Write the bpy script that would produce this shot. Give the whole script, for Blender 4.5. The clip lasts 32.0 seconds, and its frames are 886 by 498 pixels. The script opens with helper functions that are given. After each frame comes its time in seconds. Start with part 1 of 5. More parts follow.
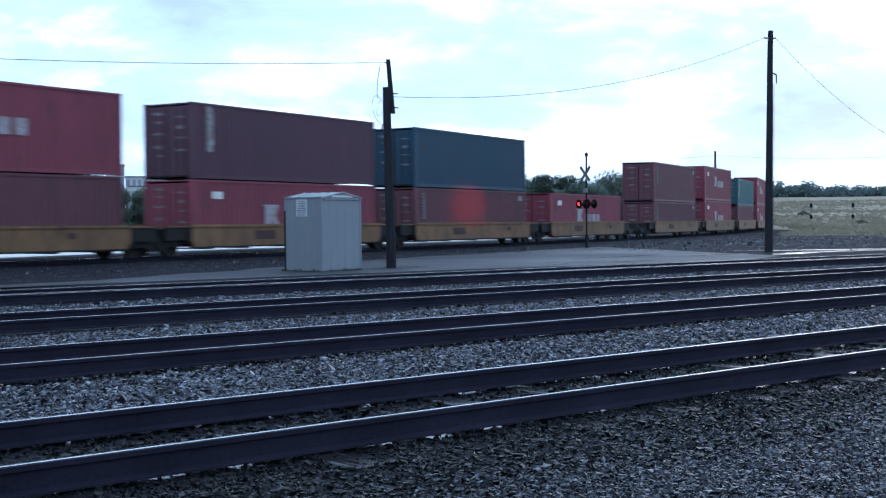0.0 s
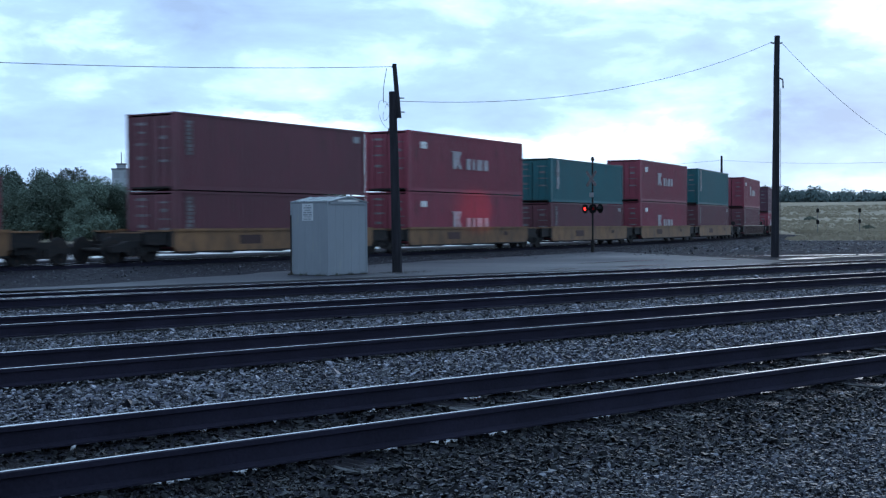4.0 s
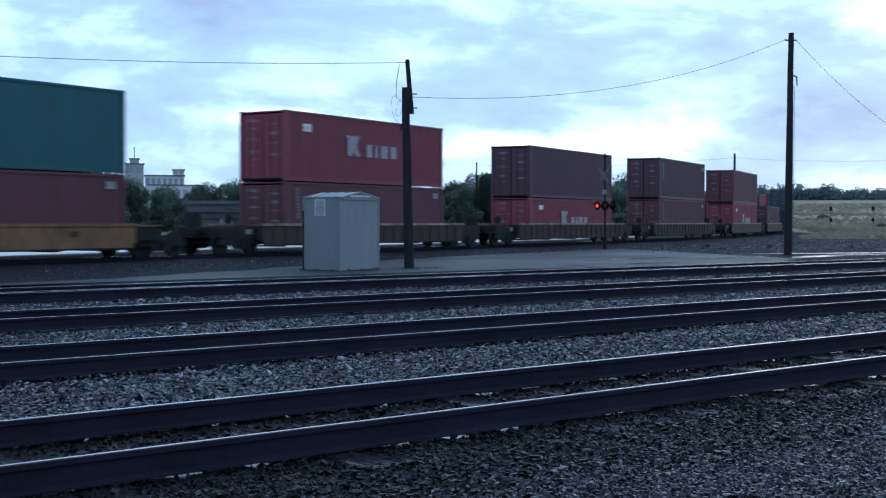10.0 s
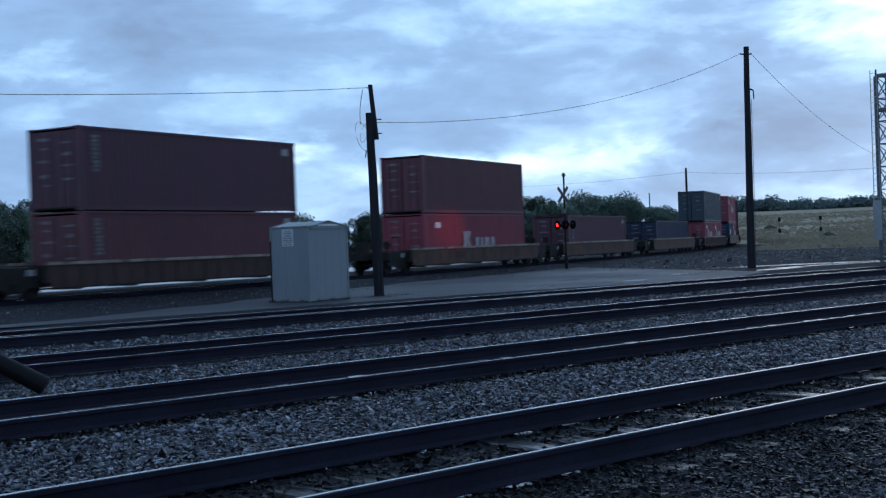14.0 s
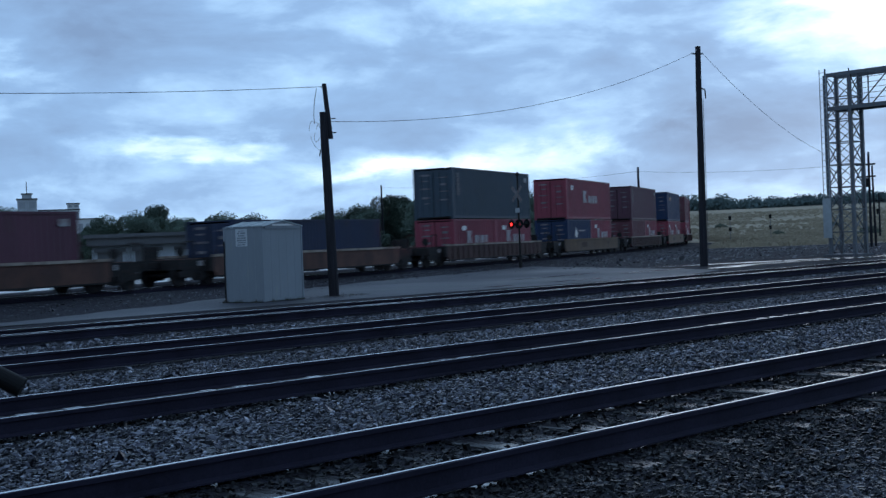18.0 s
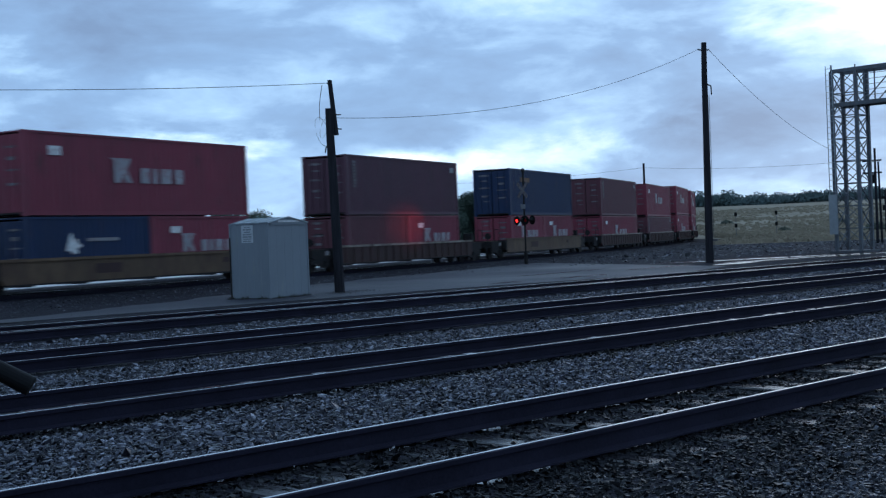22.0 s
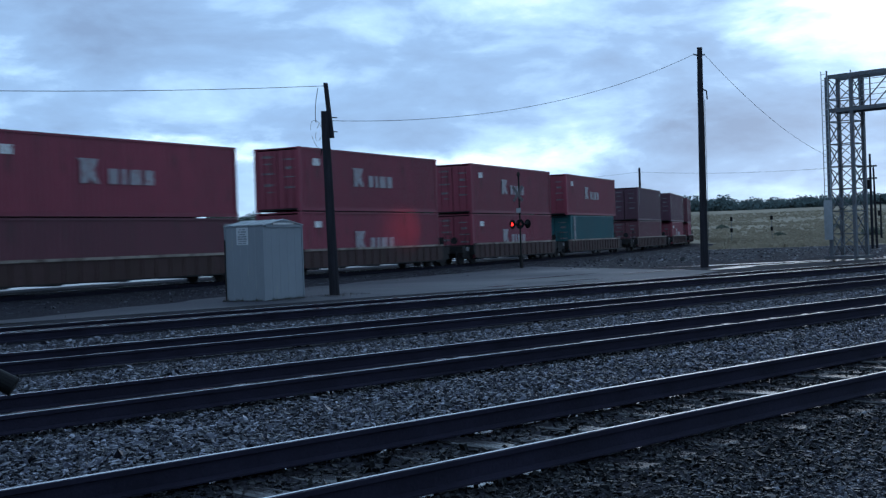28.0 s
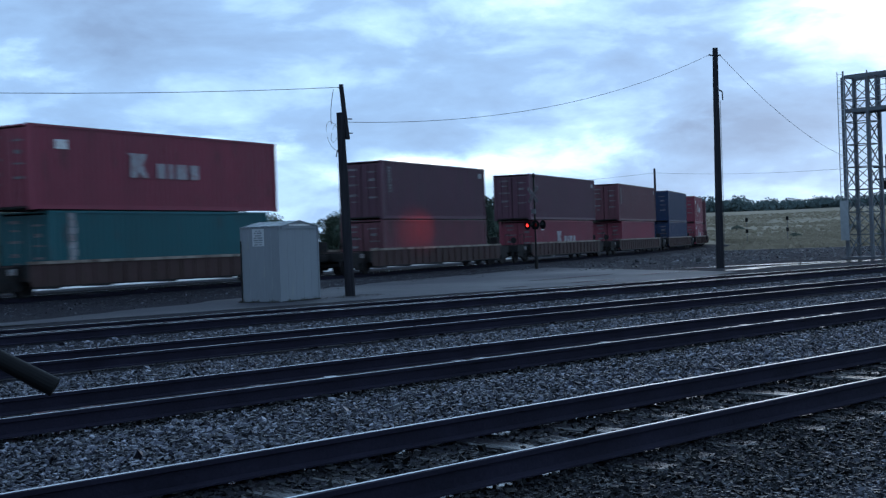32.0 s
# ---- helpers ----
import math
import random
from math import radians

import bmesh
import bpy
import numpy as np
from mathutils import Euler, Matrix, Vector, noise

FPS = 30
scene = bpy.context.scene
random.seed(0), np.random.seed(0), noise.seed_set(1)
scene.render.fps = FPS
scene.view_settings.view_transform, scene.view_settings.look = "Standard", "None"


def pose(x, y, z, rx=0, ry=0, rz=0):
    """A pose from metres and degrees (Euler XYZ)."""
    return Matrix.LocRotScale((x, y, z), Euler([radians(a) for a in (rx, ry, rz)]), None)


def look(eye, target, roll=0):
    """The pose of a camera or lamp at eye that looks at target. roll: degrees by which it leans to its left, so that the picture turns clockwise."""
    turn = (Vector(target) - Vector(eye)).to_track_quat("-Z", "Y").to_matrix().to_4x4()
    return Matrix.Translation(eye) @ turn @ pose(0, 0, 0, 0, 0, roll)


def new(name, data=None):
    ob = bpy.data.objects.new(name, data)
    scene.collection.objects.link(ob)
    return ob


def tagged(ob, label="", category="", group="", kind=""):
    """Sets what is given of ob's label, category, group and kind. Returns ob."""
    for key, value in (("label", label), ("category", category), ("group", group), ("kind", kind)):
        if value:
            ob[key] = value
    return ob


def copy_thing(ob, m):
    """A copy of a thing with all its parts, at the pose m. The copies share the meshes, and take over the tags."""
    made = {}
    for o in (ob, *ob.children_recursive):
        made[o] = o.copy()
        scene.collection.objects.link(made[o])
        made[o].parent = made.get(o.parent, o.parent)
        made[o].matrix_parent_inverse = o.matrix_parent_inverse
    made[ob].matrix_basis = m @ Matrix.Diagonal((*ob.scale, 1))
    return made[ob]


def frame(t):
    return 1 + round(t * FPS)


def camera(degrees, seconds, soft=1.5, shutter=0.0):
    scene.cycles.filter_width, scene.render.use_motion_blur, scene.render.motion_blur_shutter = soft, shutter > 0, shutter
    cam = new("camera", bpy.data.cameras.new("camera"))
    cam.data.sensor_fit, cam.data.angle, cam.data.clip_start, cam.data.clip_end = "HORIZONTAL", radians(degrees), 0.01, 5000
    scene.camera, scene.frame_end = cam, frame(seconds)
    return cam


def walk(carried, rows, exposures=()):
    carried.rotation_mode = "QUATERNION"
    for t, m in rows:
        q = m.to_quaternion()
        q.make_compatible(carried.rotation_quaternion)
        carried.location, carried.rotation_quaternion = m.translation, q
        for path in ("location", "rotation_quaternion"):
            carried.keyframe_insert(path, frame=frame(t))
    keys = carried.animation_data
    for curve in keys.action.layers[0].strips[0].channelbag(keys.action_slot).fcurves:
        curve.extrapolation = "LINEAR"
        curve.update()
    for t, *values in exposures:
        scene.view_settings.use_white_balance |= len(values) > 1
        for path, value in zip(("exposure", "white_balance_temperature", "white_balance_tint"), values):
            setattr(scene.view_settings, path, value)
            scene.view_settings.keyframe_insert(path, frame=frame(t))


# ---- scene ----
cam = camera(38.697, 32.0, soft=1.3, shutter=0.7)
# seconds, place, yaw, pitch, roll
PATH = [
    (0, 0.000, 0.000, 1.291, -40.65, -1.23, 0.40),
    (0.5, 0.001, -0.001, 1.290, -40.85, -1.33, 0.33),
    (1, 0.003, -0.001, 1.294, -40.85, -1.33, 0.31),
    (1.5, 0.004, -0.000, 1.291, -40.64, -1.28, 0.26),
    (2, 0.004, 0.004, 1.290, -40.53, -1.27, 0.33),
    (2.5, 0.008, 0.005, 1.291, -40.49, -1.16, 0.31),
    (4.5, 0.010, 0.005, 1.293, -40.34, -1.03, 0.32),
    (5, 0.004, 0.000, 1.291, -40.16, -1.13, 0.47),
    (5.5, 0.003, -0.003, 1.290, -40.39, -1.37, 0.65),
    (6, 0.005, -0.003, 1.291, -40.13, -1.36, 0.81),
    (6.5, 0.002, 0.003, 1.292, -40.08, -1.45, 0.48),
    (7, 0.004, 0.003, 1.292, -40.14, -1.45, 0.47),
    (7.5, 0.005, 0.003, 1.292, -40.01, -1.37, 0.58),
    (8, 0.009, 0.004, 1.292, -39.85, -1.25, 0.69),
    (8.5, 0.010, 0.006, 1.292, -39.73, -1.21, 0.71),
    (9, 0.013, 0.006, 1.291, -39.88, -1.15, 0.66),
    (9.5, 0.014, 0.005, 1.290, -39.87, -1.17, 0.71),
    (10, 0.008, 0.010, 1.289, -39.83, -1.20, 0.01),
    (10.5, 0.004, 0.014, 1.288, -39.28, -1.15, 0.14),
    (11, 0.005, 0.016, 1.292, -39.01, -1.35, 0.92),
    (11.5, -0.088, 0.046, 1.302, -38.90, -1.44, 1.85),
    (11.6, -0.116, 0.045, 1.303, -38.62, -2.33, 1.28),
    (11.8, -0.101, 0.065, 1.303, -38.04, -3.20, 0.97),
    (12, -0.086, 0.118, 1.318, -37.67, -2.74, 2.85),
    (12.2, -0.167, 0.163, 1.341, -40.38, -2.46, 2.10),
    (12.4, -0.103, 0.278, 1.358, -41.22, -1.23, 1.33),
    (12.6, -0.165, 0.362, 1.365, -43.32, 0.15, 1.33),
    (12.7, -0.192, 0.397, 1.370, -43.68, 0.82, 1.39),
    (12.8, -0.240, 0.420, 1.360, -44.51, 1.03, 2.15),
    (13, -0.167, 0.592, 1.366, -42.64, 0.54, 3.27),
    (13.2, -0.193, 0.610, 1.371, -41.92, -0.73, 3.16),
    (13.3, -0.158, 0.670, 1.376, -41.30, -0.54, 2.54),
    (13.5, -0.141, 0.733, 1.377, -39.85, -0.44, 2.79),
    (13.7, -0.127, 0.793, 1.378, -40.64, 0.06, 1.89),
    (14, -0.140, 0.889, 1.375, -42.20, -0.20, 2.04),
    (14.2, -0.147, 0.936, 1.373, -41.71, 0.46, 1.87),
    (14.5, -0.145, 0.970, 1.370, -40.54, -0.02, 1.81),
    (16.5, -0.164, 1.013, 1.367, -38.86, 0.55, 1.71),
    (16.8, -0.162, 1.014, 1.366, -38.99, 0.42, 1.59),
    (17, -0.161, 1.013, 1.366, -39.15, 0.42, 1.47),
    (17.5, -0.151, 1.009, 1.365, -40.40, 0.18, 1.64),
    (17.8, -0.139, 1.002, 1.365, -43.75, -0.62, 2.13),
    (18, -0.133, 0.997, 1.366, -44.34, -0.29, 2.27),
    (18.5, -0.131, 0.994, 1.367, -44.72, -0.11, 2.12),
    (19, -0.135, 0.999, 1.368, -44.13, -0.25, 2.11),
    (19.5, -0.138, 1.004, 1.369, -43.63, -0.16, 2.36),
    (20, -0.145, 1.010, 1.368, -43.24, -0.21, 2.31),
    (20.5, -0.150, 1.010, 1.368, -43.04, -0.23, 2.31),
    (21, -0.148, 1.009, 1.368, -42.93, -0.23, 2.39),
    (21.5, -0.142, 1.005, 1.369, -43.36, -0.36, 2.39),
    (22, -0.137, 0.997, 1.370, -44.09, -0.45, 2.27),
    (22.5, -0.139, 0.990, 1.371, -43.99, -0.33, 2.29),
    (23, -0.143, 0.985, 1.370, -43.98, -0.13, 2.28),
    (23.5, -0.152, 0.983, 1.370, -43.42, -0.17, 2.34),
    (24, -0.150, 0.981, 1.371, -42.89, -0.33, 2.25),
    (24.5, -0.148, 0.978, 1.370, -42.83, -0.35, 2.22),
    (26.5, -0.161, 0.967, 1.370, -43.08, -0.33, 1.98),
    (27, -0.155, 0.964, 1.369, -43.74, -0.60, 1.64),
    (27.5, -0.145, 0.962, 1.370, -44.12, -0.50, 1.59),
    (28, -0.137, 0.961, 1.371, -44.28, -0.31, 1.97),
    (28.5, -0.127, 0.956, 1.372, -44.20, -0.16, 2.08),
    (29, -0.122, 0.957, 1.372, -44.33, -0.25, 2.15),
    (29.5, -0.123, 0.959, 1.372, -44.12, -0.31, 2.19),
    (30, -0.125, 0.962, 1.373, -43.93, -0.20, 2.14),
    (30.5, -0.129, 0.964, 1.372, -43.86, 0.02, 2.17),
    (31, -0.145, 0.967, 1.373, -43.77, 0.04, 2.12),
    (31.5, -0.159, 0.965, 1.373, -43.55, -0.18, 2.17),
    (32, -0.173, 0.965, 1.374, -43.62, -0.24, 2.02),
]
# seconds, stops, kelvin, tint
EXPOSURES = [(0, 1.2, 6480, 14), (2.5, 1.2, 6480, 14), (4.5, 0.70, 6360, 12), (11, 0.70, 6360, 12), (11.6, 0.70, 6350, 12), (12.0, 0.76, 6350, 12), (12.5, 0.95, 6270, 11), (12.9, 0.5, 6180, 10), (13.3, 0.14, 6020, 11), (14.5, 0.12, 6000, 11), (16.5, 0.05, 6040, 11), (24.5, 0.09, 6050, 11), (26.5, 0.15, 6080, 11), (32, 0.30, 6120, 11)]
walk(cam, [(t, pose(x, y, z, 90 + p, r, w)) for t, x, y, z, w, p, r in PATH], EXPOSURES)

# ---- world and sun ----
# cloud banks (+) and breaks (-): bearing, elevation and reach in degrees, density
CLOUDS = [
    (65.0, 11.2, 8.0, 1.7, 0.075), (58.0, 9.3, 4.5, 1.2, 0.05), (50.0, 8.6, 6.0, 1.5, 0.05), (46.0, 5.6, 4.0, 0.9, 0.045), (33.0, 4.6, 5.0, 1.4, 0.15),
    (62.0, 5.6, 4.0, 0.8, 0.03), (65.3, 8.2, 2.6, 0.6, -0.10), (66.5, 6.2, 4.0, 0.7, -0.04), (56.5, 4.5, 3.4, 0.42, -0.15), (47.0, 3.3, 3.2, 0.55, -0.20),
    (40.5, 3.5, 3.0, 0.8, -0.14), (37.2, 4.8, 1.4, 0.5, -0.07), (27.5, 9.4, 4.6, 2.5, -0.24), (43.0, 11.0, 5.0, 1.3, -0.06), (30.0, 2.0, 5.0, 0.5, -0.03), (66.0, 3.6, 5.0, 1.0, 0.02), (62.0, 5.0, 10.0, 3.2, 0.04)]


def make_world():
    w = bpy.data.worlds.new("dusk_sky")
    scene.world = w
    w.use_nodes = True
    nt = w.node_tree
    nt.nodes.clear()
    N = lambda kind, **kw: node(nt, kind, **kw)
    out = N("ShaderNodeOutputWorld")
    bg = N("ShaderNodeBackground")
    nt.links.new(bg.outputs[0], out.inputs[0])
    tc = N("ShaderNodeTexCoord")
    sep = N("ShaderNodeSeparateXYZ")
    nt.links.new(tc.outputs["Generated"], sep.inputs[0])
    sky = N("ShaderNodeTexSky")
    sky.sky_type, sky.sun_disc = "NISHITA", False
    sky.sun_elevation, sky.sun_rotation = radians(14), radians(68)
    # cloud texture, three times as wide as tall
    up = math_node(nt, "MAXIMUM", sep.outputs[2], 0.0)
    flat = N("ShaderNodeVectorMath", operation="MULTIPLY")
    nt.links.new(tc.outputs["Generated"], flat.inputs[0])
    flat.inputs[1].default_value = (1.0, 1.0, 2.7)
    big = N("ShaderNodeTexNoise")
    big.inputs["Scale"].default_value, big.inputs["Detail"].default_value = 7.5, 9
    big.inputs["Roughness"].default_value, big.inputs["Distortion"].default_value = 0.56, 0.35
    nt.links.new(flat.outputs[0], big.inputs["Vector"])
    fine = N("ShaderNodeTexNoise")
    fine.inputs["Scale"].default_value, fine.inputs["Detail"].default_value = 21.0, 8
    fine.inputs["Roughness"].default_value, fine.inputs["Distortion"].default_value = 0.55, 0.2
    nt.links.new(flat.outputs[0], fine.inputs["Vector"])
    # bearing and elevation in degrees, made uneven so that the banks have ragged edges
    warp = N("ShaderNodeSeparateColor")
    nt.links.new(big.outputs["Color"], warp.inputs[0])
    warp2 = N("ShaderNodeSeparateColor")
    nt.links.new(fine.outputs["Color"], warp2.inputs[0])
    az = math_node(nt, "MULTIPLY", math_node(nt, "ARCTAN2", sep.outputs[1], sep.outputs[0]), 57.296)
    az = math_node(nt, "ADD", az, math_node(nt, "MULTIPLY", math_node(nt, "SUBTRACT", warp.outputs[1], 0.5), 10.0))
    az = math_node(nt, "ADD", az, math_node(nt, "MULTIPLY", math_node(nt, "SUBTRACT", warp2.outputs[1], 0.5), 5.0))
    el = math_node(nt, "MULTIPLY", math_node(nt, "ARCSINE", sep.outputs[2], 0.0), 57.296)
    el = math_node(nt, "ADD", el, math_node(nt, "MULTIPLY", math_node(nt, "SUBTRACT", warp.outputs[2], 0.5), 2.6))
    el = math_node(nt, "ADD", el, math_node(nt, "MULTIPLY", math_node(nt, "SUBTRACT", warp2.outputs[2], 0.5), 1.6))
    dens = math_node(nt, "ADD", math_node(nt, "MULTIPLY", big.outputs[0], 0.38), math_node(nt, "MULTIPLY", fine.outputs[0], 0.13))
    dens = math_node(nt, "ADD", dens, 0.243)
    for a0, e0, wide_az, wide_el, amount in CLOUDS:
        q = math_node(nt, "POWER", math_node(nt, "ABSOLUTE", math_node(nt, "DIVIDE", math_node(nt, "SUBTRACT", az, a0), wide_az), 0.0), 2.0)
        w = math_node(nt, "POWER", math_node(nt, "ABSOLUTE", math_node(nt, "DIVIDE", math_node(nt, "SUBTRACT", el, e0), wide_el), 0.0), 2.0)
        g = math_node(nt, "POWER", 2.718, math_node(nt, "MULTIPLY", math_node(nt, "ADD", q, w), -1.0))
        dens = math_node(nt, "ADD", dens, math_node(nt, "MULTIPLY", g, amount))
    ramp = N("ShaderNodeValToRGB")
    cr = ramp.color_ramp
    cr.elements[0].position, cr.elements[0].color = 0.30, (0.82, 0.85, 0.86, 1)
    cr.elements[1].position, cr.elements[1].color = 0.64, (0.158, 0.234, 0.358, 1)
    for at, c in ((0.39, (0.515, 0.662, 0.79)), (0.45, (0.330, 0.496, 0.68)), (0.52, (0.211, 0.332, 0.502))):
        cr.elements.new(at).color = (*c, 1)
    nt.links.new(dens, ramp.inputs[0])
    # brightening along the horizon towards the hidden sun
    sun_dir = Vector((math.cos(radians(24)) * math.cos(radians(13)), math.sin(radians(24)) * math.cos(radians(13)), math.sin(radians(13))))
    dot = N("ShaderNodeVectorMath", operation="DOT_PRODUCT")
    nt.links.new(tc.outputs["Generated"], dot.inputs[0])
    dot.inputs[1].default_value = sun_dir
    wide = math_node(nt, "POWER", math_node(nt, "MAXIMUM", dot.outputs["Value"], 0.0), 5.0)
    low = math_node(nt, "POWER", math_node(nt, "SUBTRACT", 1.0, up), 30.0)
    glow = math_node(nt, "MULTIPLY", math_node(nt, "MULTIPLY", low, wide), math_node(nt, "SUBTRACT", 0.75, math_node(nt, "MULTIPLY", dens, 1.2)))
    mixc = N("ShaderNodeMix", data_type="RGBA")
    mixc.inputs[7].default_value = (0.62, 0.74, 0.84, 1)
    nt.links.new(glow, mixc.inputs[0])
    nt.links.new(ramp.outputs[0], mixc.inputs[6])
    # the clear sky above the clouds tints them
    tint = N("ShaderNodeMix", data_type="RGBA")
    tint.inputs[0].default_value = 0.0015
    nt.links.new(mixc.outputs[2], tint.inputs[6])
    nt.links.new(sky.outputs[0], tint.inputs[7])
    nt.links.new(tint.outputs[2], bg.inputs[0])
    bg.inputs[1].default_value = 1.45


def node(nt, kind, **kw):
    n = nt.nodes.new(kind)
    if "operation" in kw:
        n.operation = kw["operation"]
    if "data_type" in kw:
        n.data_type = kw["data_type"]
    return n


def math_node(nt, op, a, b):
    n = nt.nodes.new("ShaderNodeMath")
    n.operation = op
    for i, v in enumerate((a, b)):
        if isinstance(v, (int, float)):
            n.inputs[i].default_value = v
        else:
            nt.links.new(v, n.inputs[i])
    return n.outputs[0]


make_world()
sun = new("sun", bpy.data.lights.new("sun", "SUN"))
sun.data.energy, sun.data.angle, sun.data.color = 0.12, radians(30), (1.0, 0.95, 0.9)
sun.matrix_world = look((60, 27, 30), (0, 0, 15))


# ---- materials ----
def surface(name, color, rough=0.6, metal=0.0, vary=0.25, scale=3.0, fine=40.0, bump=0.15, stain=None, stain_amount=0.3, stretch=(1, 1, 1), world_space=False, random_tint=0.0, wet=0.0, spec=0.5):
    """A painted or raw surface: base colour, broad fading, fine grain, stains and relief."""
    m = bpy.data.materials.new(name)
    m.use_nodes = True
    nt = m.node_tree
    bsdf = nt.nodes["Principled BSDF"]
    bsdf.inputs["Metallic"].default_value = metal
    bsdf.inputs["Specular IOR Level"].default_value = spec
    if world_space:
        src = nt.nodes.new("ShaderNodeNewGeometry").outputs["Position"]
    else:
        src = nt.nodes.new("ShaderNodeTexCoord").outputs["Object"]
    mp = nt.nodes.new("ShaderNodeMapping")
    mp.inputs["Scale"].default_value = stretch
    nt.links.new(src, mp.inputs[0])
    broad = nt.nodes.new("ShaderNodeTexNoise")
    broad.inputs["Scale"].default_value, broad.inputs["Detail"].default_value = scale, 5
    grain = nt.nodes.new("ShaderNodeTexNoise")
    grain.inputs["Scale"].default_value, grain.inputs["Detail"].default_value = fine, 4
    nt.links.new(mp.outputs[0], broad.inputs["Vector"])
    nt.links.new(mp.outputs[0], grain.inputs["Vector"])
    ramp = nt.nodes.new("ShaderNodeValToRGB")
    lo = [c * (1 - vary) for c in color]
    hi = [min(1, c * (1 + vary)) for c in color]
    ramp.color_ramp.elements[0].position, ramp.color_ramp.elements[0].color = 0.3, (*lo, 1)
    ramp.color_ramp.elements[1].position, ramp.color_ramp.elements[1].color = 0.7, (*hi, 1)
    f = math_node(nt, "ADD", math_node(nt, "MULTIPLY", broad.outputs[0], 0.65), math_node(nt, "MULTIPLY", grain.outputs[0], 0.35))
    nt.links.new(f, ramp.inputs[0])
    col = ramp.outputs[0]
    if stain:
        st = nt.nodes.new("ShaderNodeTexNoise")
        st.inputs["Scale"].default_value, st.inputs["Detail"].default_value, st.inputs["Roughness"].default_value = scale * 2.3, 8, 0.7
        nt.links.new(mp.outputs[0], st.inputs["Vector"])
        mask = nt.nodes.new("ShaderNodeValToRGB")
        mask.color_ramp.elements[0].position = 0.62 - stain_amount * 0.35
        mask.color_ramp.elements[1].position = 0.78 - stain_amount * 0.25
        nt.links.new(st.outputs[0], mask.inputs[0])
        mx = nt.nodes.new("ShaderNodeMix")
        mx.data_type = "RGBA"
        nt.links.new(mask.outputs[0], mx.inputs[0])
        nt.links.new(col, mx.inputs[6])
        mx.inputs[7].default_value = (*stain, 1)
        col = mx.outputs[2]
    if random_tint:
        info = nt.nodes.new("ShaderNodeObjectInfo")
        hsv = nt.nodes.new("ShaderNodeHueSaturation")
        nt.links.new(math_node(nt, "ADD", 1 - random_tint, math_node(nt, "MULTIPLY", info.outputs["Random"], 2 * random_tint)), hsv.inputs["Value"])
        nt.links.new(col, hsv.inputs["Color"])
        col = hsv.outputs[0]
    nt.links.new(col, bsdf.inputs["Base Color"])
    r = math_node(nt, "ADD", rough - 0.12 - wet * 0.5, math_node(nt, "MULTIPLY", broad.outputs[0], 0.24 + wet))
    nt.links.new(r, bsdf.inputs["Roughness"])
    if bump:
        b = nt.nodes.new("ShaderNodeBump")
        b.inputs["Strength"].default_value, b.inputs["Distance"].default_value = bump, 0.02
        nt.links.new(grain.outputs[0], b.inputs["Height"])
        nt.links.new(b.outputs[0], bsdf.inputs["Normal"])
    return m


def gravel_material(name, colors, cell, bump, rough=0.75, dist=0.02):
    """Crushed stone: cells of different greys with relief, over broad damp patches."""
    m = bpy.data.materials.new(name)
    m.use_nodes = True
    nt = m.node_tree
    bsdf = nt.nodes["Principled BSDF"]
    bsdf.inputs["Specular IOR Level"].default_value = 0.12
    pos = nt.nodes.new("ShaderNodeNewGeometry").outputs["Position"]
    vor = nt.nodes.new("ShaderNodeTexVoronoi")
    vor.inputs["Scale"].default_value = 1 / cell
    nt.links.new(pos, vor.inputs["Vector"])
    ramp = nt.nodes.new("ShaderNodeValToRGB")
    cr = ramp.color_ramp
    cr.elements[0].color, cr.elements[1].color = (*colors[0], 1), (*colors[2], 1)
    cr.elements[0].position, cr.elements[1].position = 0.1, 0.9
    cr.elements.new(0.5).color = (*colors[1], 1)
    nt.links.new(vor.outputs["Color"], ramp.inputs[0])
    damp = nt.nodes.new("ShaderNodeTexNoise")
    damp.inputs["Scale"].default_value, damp.inputs["Detail"].default_value = 0.35, 6
    nt.links.new(pos, damp.inputs["Vector"])
    mul = nt.nodes.new("ShaderNodeMix")
    mul.data_type, mul.blend_type = "RGBA", "MULTIPLY"
    mul.inputs[0].default_value = 0.75
    dr = nt.nodes.new("ShaderNodeValToRGB")
    dr.color_ramp.elements[0].position, dr.color_ramp.elements[0].color = 0.35, (0.55, 0.55, 0.58, 1)
    dr.color_ramp.elements[1].position, dr.color_ramp.elements[1].color = 0.65, (1.15, 1.15, 1.15, 1)
    nt.links.new(damp.outputs[0], dr.inputs[0])
    nt.links.new(ramp.outputs[0], mul.inputs[6])
    nt.links.new(dr.outputs[0], mul.inputs[7])
    nt.links.new(mul.outputs[2], bsdf.inputs["Base Color"])
    nt.links.new(math_node(nt, "ADD", rough - 0.25, math_node(nt, "MULTIPLY", damp.outputs[0], 0.4)), bsdf.inputs["Roughness"])
    b = nt.nodes.new("ShaderNodeBump")
    b.inputs["Strength"].default_value, b.inputs["Distance"].default_value = bump, dist
    nt.links.new(math_node(nt, "SUBTRACT", 1.0, vor.outputs["Distance"]), b.inputs["Height"])
    nt.links.new(b.outputs[0], bsdf.inputs["Normal"])
    return m


